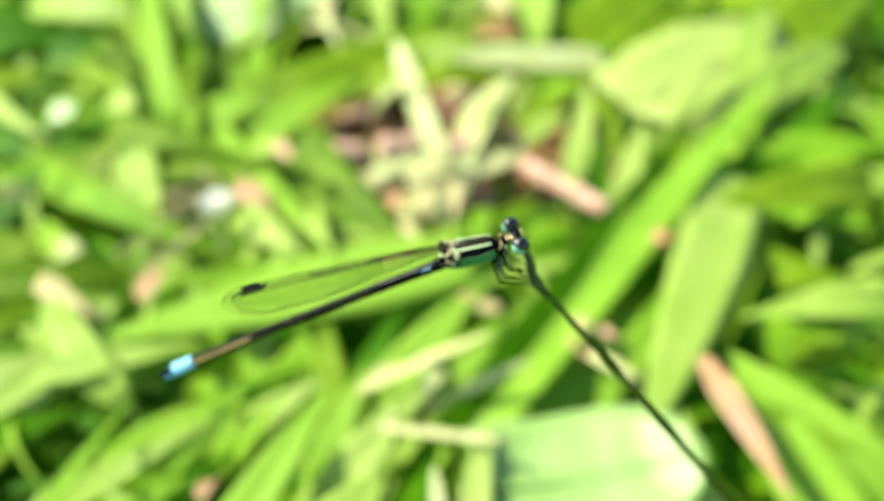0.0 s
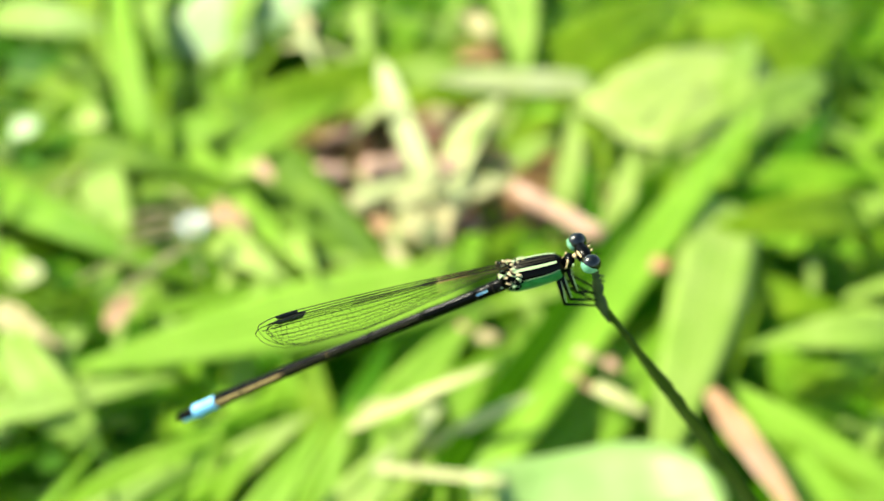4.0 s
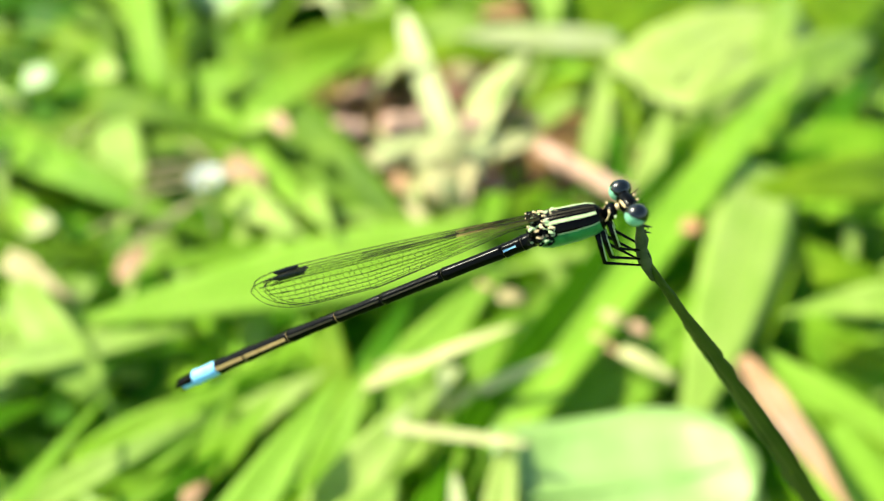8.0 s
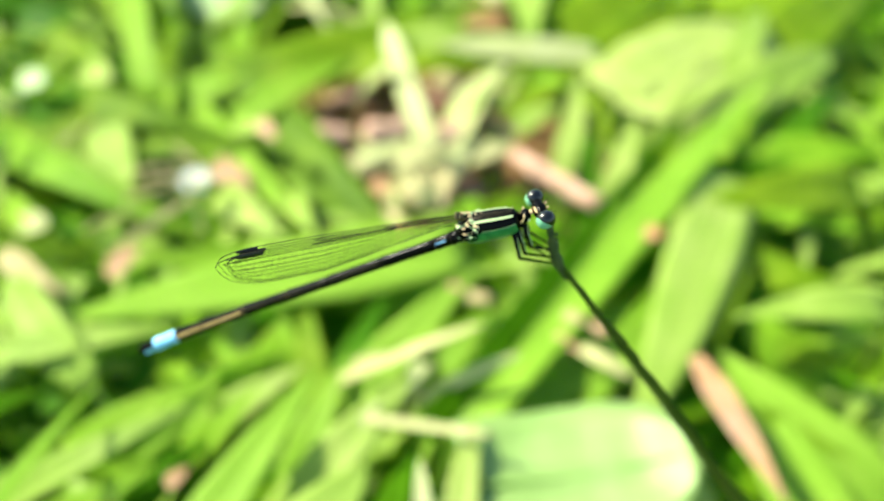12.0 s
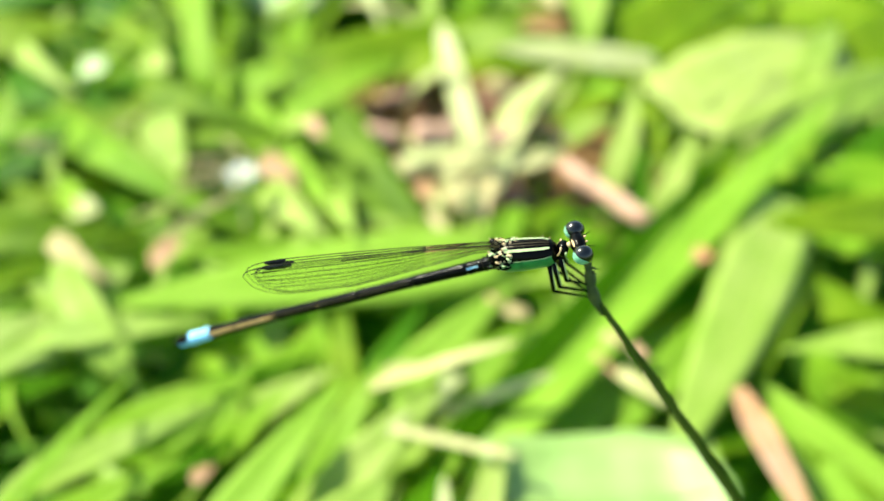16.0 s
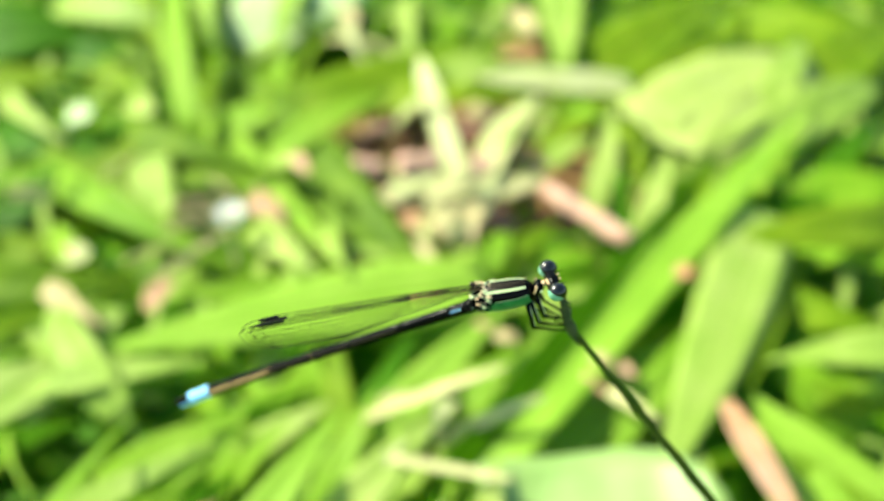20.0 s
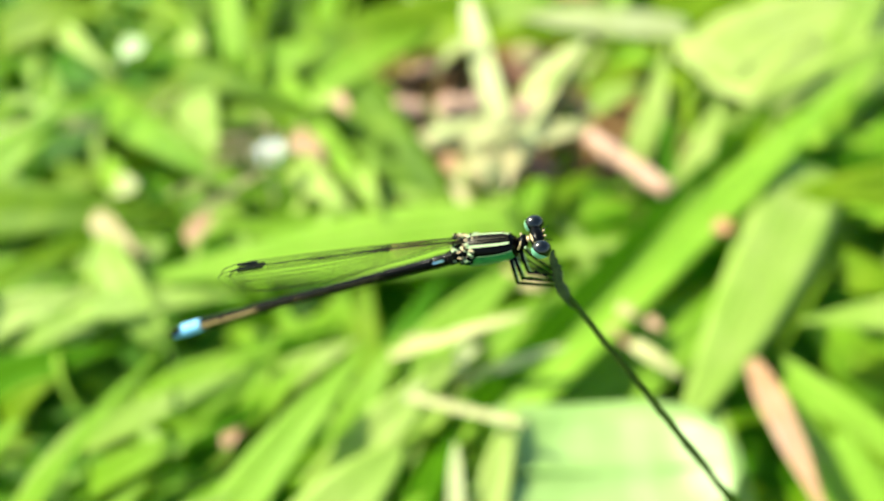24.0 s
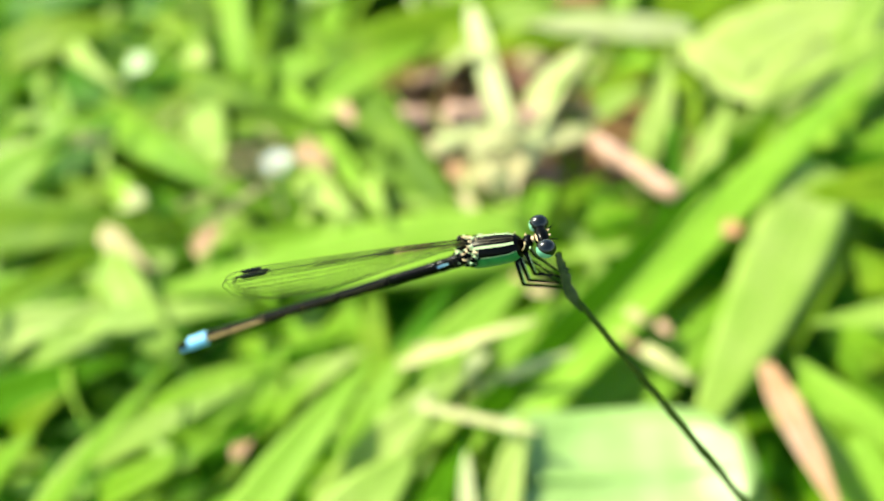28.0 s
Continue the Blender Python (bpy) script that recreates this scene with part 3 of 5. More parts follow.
leaf((0.0100, 0.1558, 0.0132), (0.0225, 0.1547, 0.0220), 0.0037, LEAF_PALE, "pale green grass blade, sunlit sheen put into its colour", base=0.85)
leaf((0.0016, 0.1676, 0.0080), (0.0075, 0.1721, 0.0090), 0.0069, CREAM, "tan scrap in the litter", blunt=0.5, name="dead_leaf", category="dead leaf", group="dead leaves")
leaf((0.0009, 0.1238, 0.0078), (0.0095, 0.1429, 0.0150), 0.0082, LEAF_BLEACHED, "bleached whitish-green grass blade", blunt=0.4, base=0.9)
leaf((-0.0087, 0.1296, 0.0130), (0.0049, 0.1306, 0.0150), 0.0063, STRAW, "dry straw blade in the litter", blunt=0.4, base=0.9)
leaf((-0.0192, 0.1273, 0.0110), (-0.0056, 0.1315, 0.0130), 0.0050, CREAM, "bleached blade scrap in the litter", blunt=0.4, base=0.8, name="dead_leaf", category="dead leaf", group="dead leaves")
leaf((-0.0174, 0.1403, 0.0090), (-0.0040, 0.1388, 0.0110), 0.0038, STRAW, "dry straw blade in the litter")
leaf((-0.0107, 0.1154, 0.0090), (-0.0038, 0.1082, 0.0100), 0.0052, CREAM, "bleached scrap in the litter", blunt=0.4, base=0.9, name="dead_leaf", category="dead leaf", group="dead leaves")
leaf((-0.0134, 0.1262, 0.0090), (-0.0074, 0.1199, 0.0100), 0.0038, DRY_BROWN, "tan withered scrap in the litter", blunt=0.4, name="dead_leaf", category="dead leaf", group="dead leaves")
leaf((0.0071, 0.1312, 0.0120), (0.0197, 0.1352, 0.0140), 0.0047, STRAW, "yellowish dry blade lying on soil", base=0.8, blunt=0.3)
leaf((0.0095, 0.1360, 0.0140), (0.0221, 0.1559, 0.0160), 0.0017, DRY_BROWN, "thin brown dry stem over the soil", base=0.9, name="dead_leaf", category="dead leaf", group="dead leaves")
leaf((0.0131, 0.1453, 0.0130), (0.0219, 0.1392, 0.0140), 0.0031, DRY_BROWN, "brown withered scrap in the litter", name="dead_leaf", category="dead leaf", group="dead leaves")
leaf((0.0026, 0.1056, 0.0084), (0.0104, 0.1138, 0.0160), 0.0068, LEAF_LIME, "yellow-green grass blade lit by the sun", blunt=0.4, base=0.85)
leaf((0.0078, 0.1122, 0.0060), (0.0222, 0.1228, 0.0120), 0.0060, LEAF, "broad mid-green grass blade in the turf", base=0.85)
leaf((0.0127, 0.1149, 0.0048), (0.0302, 0.1158, 0.0100), 0.0062, LEAF_LIME, "yellow-green grass blade lit by the sun", base=0.85)
leaf((0.0135, 0.1392, 0.0096), (0.0317, 0.1473, 0.0180), 0.0060, LEAF_PALE, "pale green grass blade, sunlit sheen put into its colour", base=0.85, blunt=0.2)
leaf((0.0209, 0.1602, 0.0054), (0.0373, 0.1674, 0.0120), 0.0064, LEAF, "broad mid-green grass blade in the turf", base=0.85)
leaf((0.0269, 0.1743, 0.0072), (0.0373, 0.1632, 0.0130), 0.0070, LEAF_LIME, "yellow-green grass blade lit by the sun", base=0.85)
leaf((0.0298, 0.1218, 0.0072), (0.0306, 0.1392, 0.0200), 0.0053, LEAF_PALE, "pale green grass blade, sunlit sheen put into its colour", base=0.85)
leaf((0.0330, 0.1320, 0.0084), (0.0380, 0.1625, 0.0200), 0.0055, LEAF_PALE, "pale green grass blade, sunlit sheen put into its colour", base=0.85)
leaf((0.0352, 0.1165, 0.0054), (0.0385, 0.1472, 0.0140), 0.0060, LEAF_SHADE, "grass blade coloured dark green for the shade between others", base=0.85)
leaf((0.0383, 0.1153, 0.0078), (0.0483, 0.1408, 0.0200), 0.0059, LEAF_PALE, "pale green grass blade, sunlit sheen put into its colour", base=0.85, blunt=0.2)
leaf((0.0430, 0.1673, 0.0090), (0.0425, 0.1339, 0.0130), 0.0053, LEAF, "broad mid-green grass blade in the turf", base=0.85)
leaf((0.0493, 0.1569, 0.0120), (0.0980, 0.1941, 0.0160), 0.0332, LEAF_YELLOW, "wide yellow-green leaf in full sun", face=(-0.40, -0.25, 0.88), base=0.8, blunt=0.35, arch=0.03, wave=0.1)
leaf((0.0564, 0.1585, 0.0130), (0.0384, 0.1796, 0.0140), 0.0079, LEAF_YELLOW, "wide yellow-green leaf in full sun", base=0.9, arch=0.02)
leaf((0.0594, 0.1470, 0.0130), (0.0811, 0.1742, 0.0170), 0.0112, LEAF_YELLOW, "pale yellow-green leaf in full sun", base=0.8, blunt=0.3)
leaf((0.0766, 0.1611, 0.0150), (0.0964, 0.1978, 0.0200), 0.0085, LEAF_PALE, "pale green grass blade, sunlit sheen put into its colour", blunt=0.3)
leaf((0.0275, 0.1785, 0.0060), (0.0932, 0.2429, 0.0130), 0.0216, LEAF, "broad mid-green grass blade in the turf", base=0.85)
leaf((0.0388, 0.1887, 0.0072), (0.0709, 0.2105, 0.0140), 0.0121, LEAF_PALE, "pale green grass blade, sunlit sheen put into its colour", base=0.85)
leaf((0.0455, 0.1745, 0.0066), (0.0848, 0.2177, 0.0130), 0.0070, LEAF, "broad mid-green grass blade in the turf", base=0.85)
leaf((0.0607, 0.2239, 0.0048), (0.0829, 0.2336, 0.0090), 0.0085, LEAF_SHADE, "grass blade coloured dark green for the shade between others", base=0.85)
leaf((0.0390, 0.2365, 0.0054), (0.0531, 0.2006, 0.0110), 0.0121, LEAF_LIME, "yellow-green grass blade lit by the sun", base=0.85)
leaf((0.0588, 0.1436, 0.0096), (0.1114, 0.1782, 0.0180), 0.0140, LEAF_PALE, "broad light green grass blade in the sun", base=0.85, blunt=0.4)
leaf((0.0801, 0.1723, 0.0072), (0.1463, 0.2297, 0.0140), 0.0225, LEAF, "broad mid-green grass blade in the turf", base=0.85)
leaf((0.0886, 0.2363, 0.0060), (0.1342, 0.2000, 0.0120), 0.0185, LEAF, "broad mid-green grass blade in the turf", base=0.85)
leaf((0.0967, 0.1944, 0.0066), (0.1137, 0.2152, 0.0120), 0.0066, LEAF_SHADE, "grass blade coloured dark green for the shade between others", base=0.85)
leaf((0.0739, 0.1275, 0.0060), (0.1129, 0.1738, 0.0140), 0.0078, LEAF_SHADE, "grass blade coloured dark green for the shade between others", base=0.85)
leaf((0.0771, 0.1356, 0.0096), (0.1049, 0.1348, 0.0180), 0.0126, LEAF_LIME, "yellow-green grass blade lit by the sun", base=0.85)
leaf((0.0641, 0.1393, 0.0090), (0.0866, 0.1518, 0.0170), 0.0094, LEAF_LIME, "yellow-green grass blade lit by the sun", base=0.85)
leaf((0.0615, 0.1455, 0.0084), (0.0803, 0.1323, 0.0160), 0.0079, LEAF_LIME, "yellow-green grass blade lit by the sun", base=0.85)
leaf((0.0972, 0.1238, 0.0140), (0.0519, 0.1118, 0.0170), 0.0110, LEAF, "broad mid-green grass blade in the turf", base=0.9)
leaf((0.0577, 0.1293, 0.0078), (0.0802, 0.1306, 0.0150), 0.0065, LEAF_SHADE, "grass blade coloured dark green for the shade between others", base=0.85)
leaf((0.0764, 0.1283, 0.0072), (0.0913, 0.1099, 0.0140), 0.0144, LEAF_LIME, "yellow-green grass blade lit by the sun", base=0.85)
leaf((0.0768, 0.1272, 0.0078), (0.0889, 0.1365, 0.0140), 0.0072, LEAF_SHADE, "grass blade coloured dark green for the shade between others", base=0.85)
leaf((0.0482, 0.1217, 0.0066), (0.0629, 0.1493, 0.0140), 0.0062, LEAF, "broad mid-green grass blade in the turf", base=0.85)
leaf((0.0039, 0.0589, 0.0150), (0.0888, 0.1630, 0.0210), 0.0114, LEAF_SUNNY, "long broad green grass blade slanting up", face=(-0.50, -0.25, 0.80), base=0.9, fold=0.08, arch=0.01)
# dark strip painted as the shadow line left of the long blade
leaf((-0.0006, 0.0584, 0.0160), (0.0626, 0.1461, 0.0218), 0.0045, LEAF_SHADOW, "grass blade with shadow put into its dark green", face=(0.25, -0.50, 0.80), base=0.9, arch=0.01)
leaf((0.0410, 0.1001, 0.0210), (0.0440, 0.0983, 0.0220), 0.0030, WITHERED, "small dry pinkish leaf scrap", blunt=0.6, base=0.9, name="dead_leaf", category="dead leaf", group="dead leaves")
leaf((0.0297, 0.0884, 0.0060), (0.0497, 0.1056, 0.0120), 0.0083, LEAF_SHADE, "grass blade coloured dark green for the shade between others", base=0.85)
leaf((0.0275, 0.0874, 0.0072), (0.0438, 0.0941, 0.0130), 0.0044, LEAF, "broad mid-green grass blade in the turf", base=0.85)
leaf((0.0226, 0.0801, 0.0084), (0.0469, 0.0892, 0.0160), 0.0048, LEAF_SUNNY, "yellow-green grass blade coloured bright as in full sun", base=0.85)
leaf((0.0219, 0.0660, 0.0090), (0.0508, 0.0917, 0.0180), 0.0072, LEAF_SUNNY, "yellow-green grass blade coloured bright as in full sun", base=0.9)
leaf((0.0272, 0.0703, 0.0102), (0.0433, 0.0903, 0.0190), 0.0041, LEAF_LIME, "yellow-green grass blade lit by the sun", base=0.85)
leaf((0.0323, 0.1106, 0.0072), (0.0572, 0.1127, 0.0150), 0.0071, LEAF_SUNNY, "yellow-green grass blade coloured bright as in full sun", base=0.85)
leaf((0.0439, 0.0963, 0.0084), (0.0566, 0.1172, 0.0170), 0.0052, LEAF_LIME, "yellow-green grass blade lit by the sun", base=0.85)
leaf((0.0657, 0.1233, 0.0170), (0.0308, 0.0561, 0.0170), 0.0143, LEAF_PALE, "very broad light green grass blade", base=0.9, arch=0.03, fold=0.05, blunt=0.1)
leaf((0.0569, 0.1028, 0.0090), (0.0351, 0.0609, 0.0150), 0.0079, LEAF_PALE, "pale green grass blade, sunlit sheen put into its colour", base=0.85)
leaf((0.0678, 0.1133, 0.0108), (0.0488, 0.0741, 0.0160), 0.0065, LEAF, "broad mid-green grass blade in the turf", base=0.85)
leaf((0.0576, 0.1042, 0.0084), (0.0804, 0.0916, 0.0160), 0.0099, LEAF, "broad mid-green grass blade in the turf", base=0.85)
leaf((0.0524, 0.0919, 0.0066), (0.0780, 0.0961, 0.0120), 0.0062, LEAF_SHADE, "grass blade coloured dark green for the shade between others", base=0.85)
leaf((0.0483, 0.0787, 0.0060), (0.0694, 0.0884, 0.0110), 0.0075, LEAF_SHADE, "grass blade coloured dark green for the shade between others", base=0.85)
leaf((0.0799, 0.0822, 0.0220), (0.0523, 0.0801, 0.0200), 0.0074, LEAF_PALE, "pale grass blade, sun glare partly put into its colour", face=(-0.65, -0.19, 0.73), base=0.9)
leaf((0.0744, 0.0495, 0.0102), (0.0492, 0.0781, 0.0150), 0.0089, LEAF_SUNNY, "broad yellow-green blade coloured bright as sunlit", base=0.9)
leaf((0.0707, 0.0507, 0.0084), (0.0532, 0.0668, 0.0150), 0.0069, LEAF, "broad mid-green grass blade in the turf", base=0.9)
leaf((0.0575, 0.0509, 0.0084), (0.0506, 0.0666, 0.0150), 0.0050, LEAF_PALE, "pale green grass blade, sunlit sheen put into its colour", base=0.85)
leaf((0.0572, 0.0840, 0.0072), (0.0763, 0.0751, 0.0140), 0.0068, LEAF, "broad mid-green grass blade in the turf", base=0.85)
leaf((0.0618, 0.0793, 0.0078), (0.0799, 0.0802, 0.0150), 0.0055, LEAF_LIME, "yellow-green grass blade lit by the sun", base=0.85)
leaf((0.0437, 0.0716, 0.0200), (0.0480, 0.0443, 0.0240), 0.0043, WITHERED, "withered leaf, pinkish above and orange below, on the grass", blunt=0.1, base=0.5, arch=0.02, fold=0.12, wave=0.4, name="dead_leaf", category="dead leaf", group="dead leaves")
leaf((0.0049, 0.0493, 0.0180), (0.0374, 0.0513, 0.0260), 0.0210, LEAF_GLOSS, "broad shiny pale leaf glaring in the sun", face=(-0.48, -0.13, 0.87), base=0.9, blunt=0.7, arch=-0.09, fold=0.03, wave=0.1)
leaf((0.0027, 0.0322, 0.0108), (0.0069, 0.0589, 0.0210), 0.0055, LEAF_YELLOW, "yellow-green grass blade lit by the sun", base=0.9, blunt=0.2)
leaf((0.0018, 0.0343, 0.0114), (-0.0012, 0.0509, 0.0220), 0.0027, LEAF_BLEACHED, "bleached whitish-green grass blade", base=0.9, blunt=0.4)
leaf((-0.0139, 0.0672, 0.0170), (0.0078, 0.0690, 0.0300), 0.0021, STRAW, "dry straw-coloured grass blade lying across", face=(-0.60, -0.15, 0.80), base=0.8, blunt=0.4, arch=0.01, wave=0.4)
leaf((-0.0122, 0.0706, 0.0160), (-0.0041, 0.0705, 0.0200), 0.0021, STRAW, "frayed end of a dry blade", base=0.8)
leaf((-0.0001, 0.0743, 0.0126), (-0.0036, 0.0622, 0.0190), 0.0035, LEAF_BLEACHED, "bleached whitish-green grass blade", base=0.85)
leaf((-0.0016, 0.0662, 0.0132), (0.0144, 0.0682, 0.0240), 0.0019, LEAF_BLEACHED, "thin pale grass blade lying across", base=0.85, blunt=0.4)
leaf((-0.0087, 0.0584, 0.0200), (0.0090, 0.0538, 0.0240), 0.0015, STRAW, "thin dry grass stem lying across", base=0.9, blunt=0.5, arch=0.01)
leaf((0.0065, 0.0812, 0.0220), (0.0106, 0.0807, 0.0220), 0.0023, CREAM, "bleached leaf scrap in the grass", face=(-0.60, -0.10, 0.80), blunt=0.6, base=0.8, name="dead_leaf", category="dead leaf", group="dead leaves")
leaf((0.0035, 0.0847, 0.0210), (0.0060, 0.0837, 0.0210), 0.0012, DRY_BROWN, "small dry brown leaf scrap", blunt=0.5, name="dead_leaf", category="dead leaf", group="dead leaves")
leaf((0.0225, 0.0781, 0.0220), (0.0259, 0.0764, 0.0220), 0.0021, CREAM, "small bleached leaf scrap", face=(-0.60, -0.10, 0.80), blunt=0.6, base=0.8, name="dead_leaf", category="dead leaf", group="dead leaves")
leaf((0.0254, 0.0732, 0.0190), (0.0329, 0.0677, 0.0190), 0.0023, STRAW, "tan withered blade in the grass", base=0.8, blunt=0.3)
leaf((0.0216, 0.0768, 0.0180), (0.0256, 0.0728, 0.0180), 0.0019, DRY_BROWN, "small dry brown leaf scrap", name="dead_leaf", category="dead leaf", group="dead leaves")
leaf((0.0280, 0.0786, 0.0190), (0.0306, 0.0761, 0.0190), 0.0019, DRY_BROWN, "small dry brown leaf scrap", name="dead_leaf", category="dead leaf", group="dead leaves")
leaf((0.0197, 0.0687, 0.0072), (0.0334, 0.0710, 0.0130), 0.0027, LEAF_SHADE, "grass blade coloured dark green for the shade between others", base=0.85)
leaf((0.0117, 0.0665, 0.0078), (0.0278, 0.0774, 0.0150), 0.0055, LEAF_LIME, "yellow-green grass blade lit by the sun", base=0.85)
leaf((0.0053, 0.0665, 0.0084), (0.0201, 0.0781, 0.0160), 0.0047, LEAF_LIME, "yellow-green grass blade lit by the sun", base=0.85)
leaf((0.0313, 0.0848, 0.0072), (0.0382, 0.0732, 0.0130), 0.0049, LEAF_LIME, "yellow-green grass blade lit by the sun", base=0.85)
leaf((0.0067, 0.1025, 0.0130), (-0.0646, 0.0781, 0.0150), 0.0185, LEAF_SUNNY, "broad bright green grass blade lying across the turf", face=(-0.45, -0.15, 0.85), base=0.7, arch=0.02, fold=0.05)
leaf((-0.0685, 0.0699, 0.0170), (-0.0412, 0.0762, 0.0180), 0.0054, LEAF_PALE, "pale mint-green grass blade lying across", face=(-0.18, -0.21, 0.96), base=0.6, arch=0.02)
leaf((-0.0205, 0.1047, 0.0078), (-0.0598, 0.0920, 0.0130), 0.0059, LEAF_LIME, "yellow-green grass blade lit by the sun", base=0.85)
leaf((-0.0751, 0.0901, 0.0190), (-0.0611, 0.0819, 0.0180), 0.0045, CREAM, "bleached cream dead leaf curled on the grass", base=0.7, arch=0.06, wave=0.5, fold=0.2, name="dead_leaf", category="dead leaf", group="dead leaves")
leaf((-0.0726, 0.0758, 0.0096), (-0.0603, 0.0875, 0.0170), 0.0095, LEAF_PALE, "pale green grass blade, sunlit sheen put into its colour", base=0.85, blunt=0.3)
leaf((-0.0957, 0.0664, 0.0084), (-0.0665, 0.0760, 0.0160), 0.0087, LEAF_PALE, "pale green grass blade, sunlit sheen put into its colour", base=0.85)
leaf((-0.1032, 0.0763, 0.0060), (-0.0772, 0.0863, 0.0120), 0.0084, LEAF_LIME, "yellow-green grass blade lit by the sun", base=0.85)
leaf((-0.1221, 0.0973, 0.0054), (-0.0619, 0.0991, 0.0110), 0.0135, LEAF, "broad mid-green grass blade in the turf", base=0.85)
leaf((-0.0844, 0.1090, 0.0072), (-0.0752, 0.1057, 0.0120), 0.0052, LEAF_BLEACHED, "small pale withered tip", blunt=0.5, base=0.85)
leaf((-0.1168, 0.1056, 0.0066), (-0.0989, 0.1244, 0.0130), 0.0137, LEAF_LIME, "yellow-green grass blade lit by the sun", base=0.85)
leaf((-0.1024, 0.1156, 0.0036), (-0.0969, 0.1402, 0.0080), 0.0110, LEAF_SHADE, "grass blade coloured dark green for the shade between others", base=0.85)
leaf((-0.0575, 0.0890, 0.0150), (-0.0536, 0.0950, 0.0170), 0.0038, DRY_BROWN, "tan withered tip of a grass blade", blunt=0.3, name="dead_leaf", category="dead leaf", group="dead leaves")
leaf((-0.0655, 0.0234, 0.0114), (-0.0472, 0.0627, 0.0230), 0.0038, LEAF_LIME, "long yellow-green grass stem slanting through the turf", base=0.9)
leaf((-0.0604, 0.0488, 0.0108), (-0.0336, 0.0607, 0.0200), 0.0045, LEAF_PALE, "pale grass blade lying in the sun", base=0.85)
leaf((-0.0612, 0.0297, 0.0120), (-0.0560, 0.0481, 0.0220), 0.0062, LEAF_PALE, "pale green grass blade, sunlit sheen put into its colour", base=0.85)
leaf((-0.0583, 0.0432, 0.0084), (-0.0378, 0.0527, 0.0160), 0.0050, LEAF_LIME, "yellow-green grass blade lit by the sun", base=0.85)
leaf((-0.0545, 0.0411, 0.0072), (-0.0426, 0.0489, 0.0130), 0.0045, LEAF, "broad mid-green grass blade in the turf", base=0.85)
leaf((-0.0374, 0.0285, 0.0108), (-0.0165, 0.0659, 0.0220), 0.0077, LEAF_SUNNY, "broad bright green blade slanting up", base=0.85, blunt=0.1)
leaf((-0.0223, 0.0447, 0.0102), (-0.0023, 0.0664, 0.0200), 0.0072, LEAF_PALE, "broad pale green grass blade", base=0.85, blunt=0.2)
leaf((-0.0161, 0.0533, 0.0114), (-0.0066, 0.0616, 0.0210), 0.0040, LEAF_BLEACHED, "bleached whitish-green grass blade", base=0.85)
leaf((-0.0256, 0.0306, 0.0120), (-0.0085, 0.0496, 0.0220), 0.0101, LEAF_PALE, "broad pale leaf in the sun", base=0.85, blunt=0.3)
leaf((-0.0144, 0.0357, 0.0114), (-0.0042, 0.0443, 0.0200), 0.0045, LEAF_LIME, "yellow-green grass blade lit by the sun", base=0.85)
leaf((-0.0560, 0.0575, 0.0078), (-0.0337, 0.0691, 0.0150), 0.0060, LEAF_LIME, "yellow-green grass blade lit by the sun", base=0.85)
leaf((-0.0402, 0.0555, 0.0072), (-0.0338, 0.0722, 0.0140), 0.0055, LEAF_LIME, "yellow-green grass blade lit by the sun", base=0.85)
leaf((-0.0349, 0.0635, 0.0084), (-0.0194, 0.0708, 0.0160), 0.0053, LEAF_PALE, "pale green grass blade, sunlit sheen put into its colour", base=0.85)
leaf((-0.0361, 0.0569, 0.0090), (-0.0258, 0.0660, 0.0170), 0.0045, LEAF_LIME, "yellow-green grass blade lit by the sun", base=0.85)
leaf((-0.0166, 0.0619, 0.0066), (-0.0224, 0.0899, 0.0140), 0.0063, LEAF, "broad mid-green grass blade in the turf", base=0.85)
leaf((-0.0298, 0.0696, 0.0066), (-0.0231, 0.0873, 0.0120), 0.0067, LEAF_LIME, "yellow-green grass blade lit by the sun", base=0.85)
leaf((-0.0215, 0.0724, 0.0078), (-0.0267, 0.0852, 0.0140), 0.0042, LEAF_LIME, "yellow-green grass blade lit by the sun", base=0.85)
leaf((-0.0179, 0.0643, 0.0072), (-0.0064, 0.0898, 0.0140), 0.0055, LEAF_SHADE, "grass blade coloured dark green for the shade between others", base=0.85)
leaf((-0.0134, 0.0692, 0.0066), (0.0022, 0.0883, 0.0130), 0.0063, LEAF_LIME, "yellow-green grass blade lit by the sun", base=0.85)
leaf((-0.0105, 0.0821, 0.0060), (0.0050, 0.0791, 0.0120), 0.0051, LEAF, "broad mid-green grass blade in the turf", base=0.85)
leaf((-0.0018, 0.0583, 0.0078), (0.0078, 0.0773, 0.0150), 0.0047, LEAF_SUNNY, "yellow-green grass blade coloured bright as in full sun", base=0.85)
# painted shadow gap, dark by its colour
leaf((-0.0085, 0.0376, 0.0084), (0.0011, 0.0658, 0.0140), 0.0049, LEAF_SHADOW, "grass blade with shadow put into its dark green", base=0.85)
leaf((-0.0128, 0.0500, 0.0072), (-0.0060, 0.0568, 0.0140), 0.0035, LEAF_LIME, "yellow-green grass blade lit by the sun", base=0.85)
leaf((-0.0410, 0.0617, 0.0060), (-0.0241, 0.0813, 0.0110), 0.0086, LEAF_LIME, "yellow-green grass blade lit by the sun", base=0.85)
leaf((-0.0207, 0.0539, 0.0072), (-0.0126, 0.0754, 0.0140), 0.0060, LEAF_SUNNY, "yellow-green grass blade coloured bright as in full sun", base=0.85)
leaf((-0.0492, 0.0556, 0.0066), (-0.0350, 0.0647, 0.0120), 0.0049, LEAF_LIME, "yellow-green grass blade lit by the sun", base=0.85)
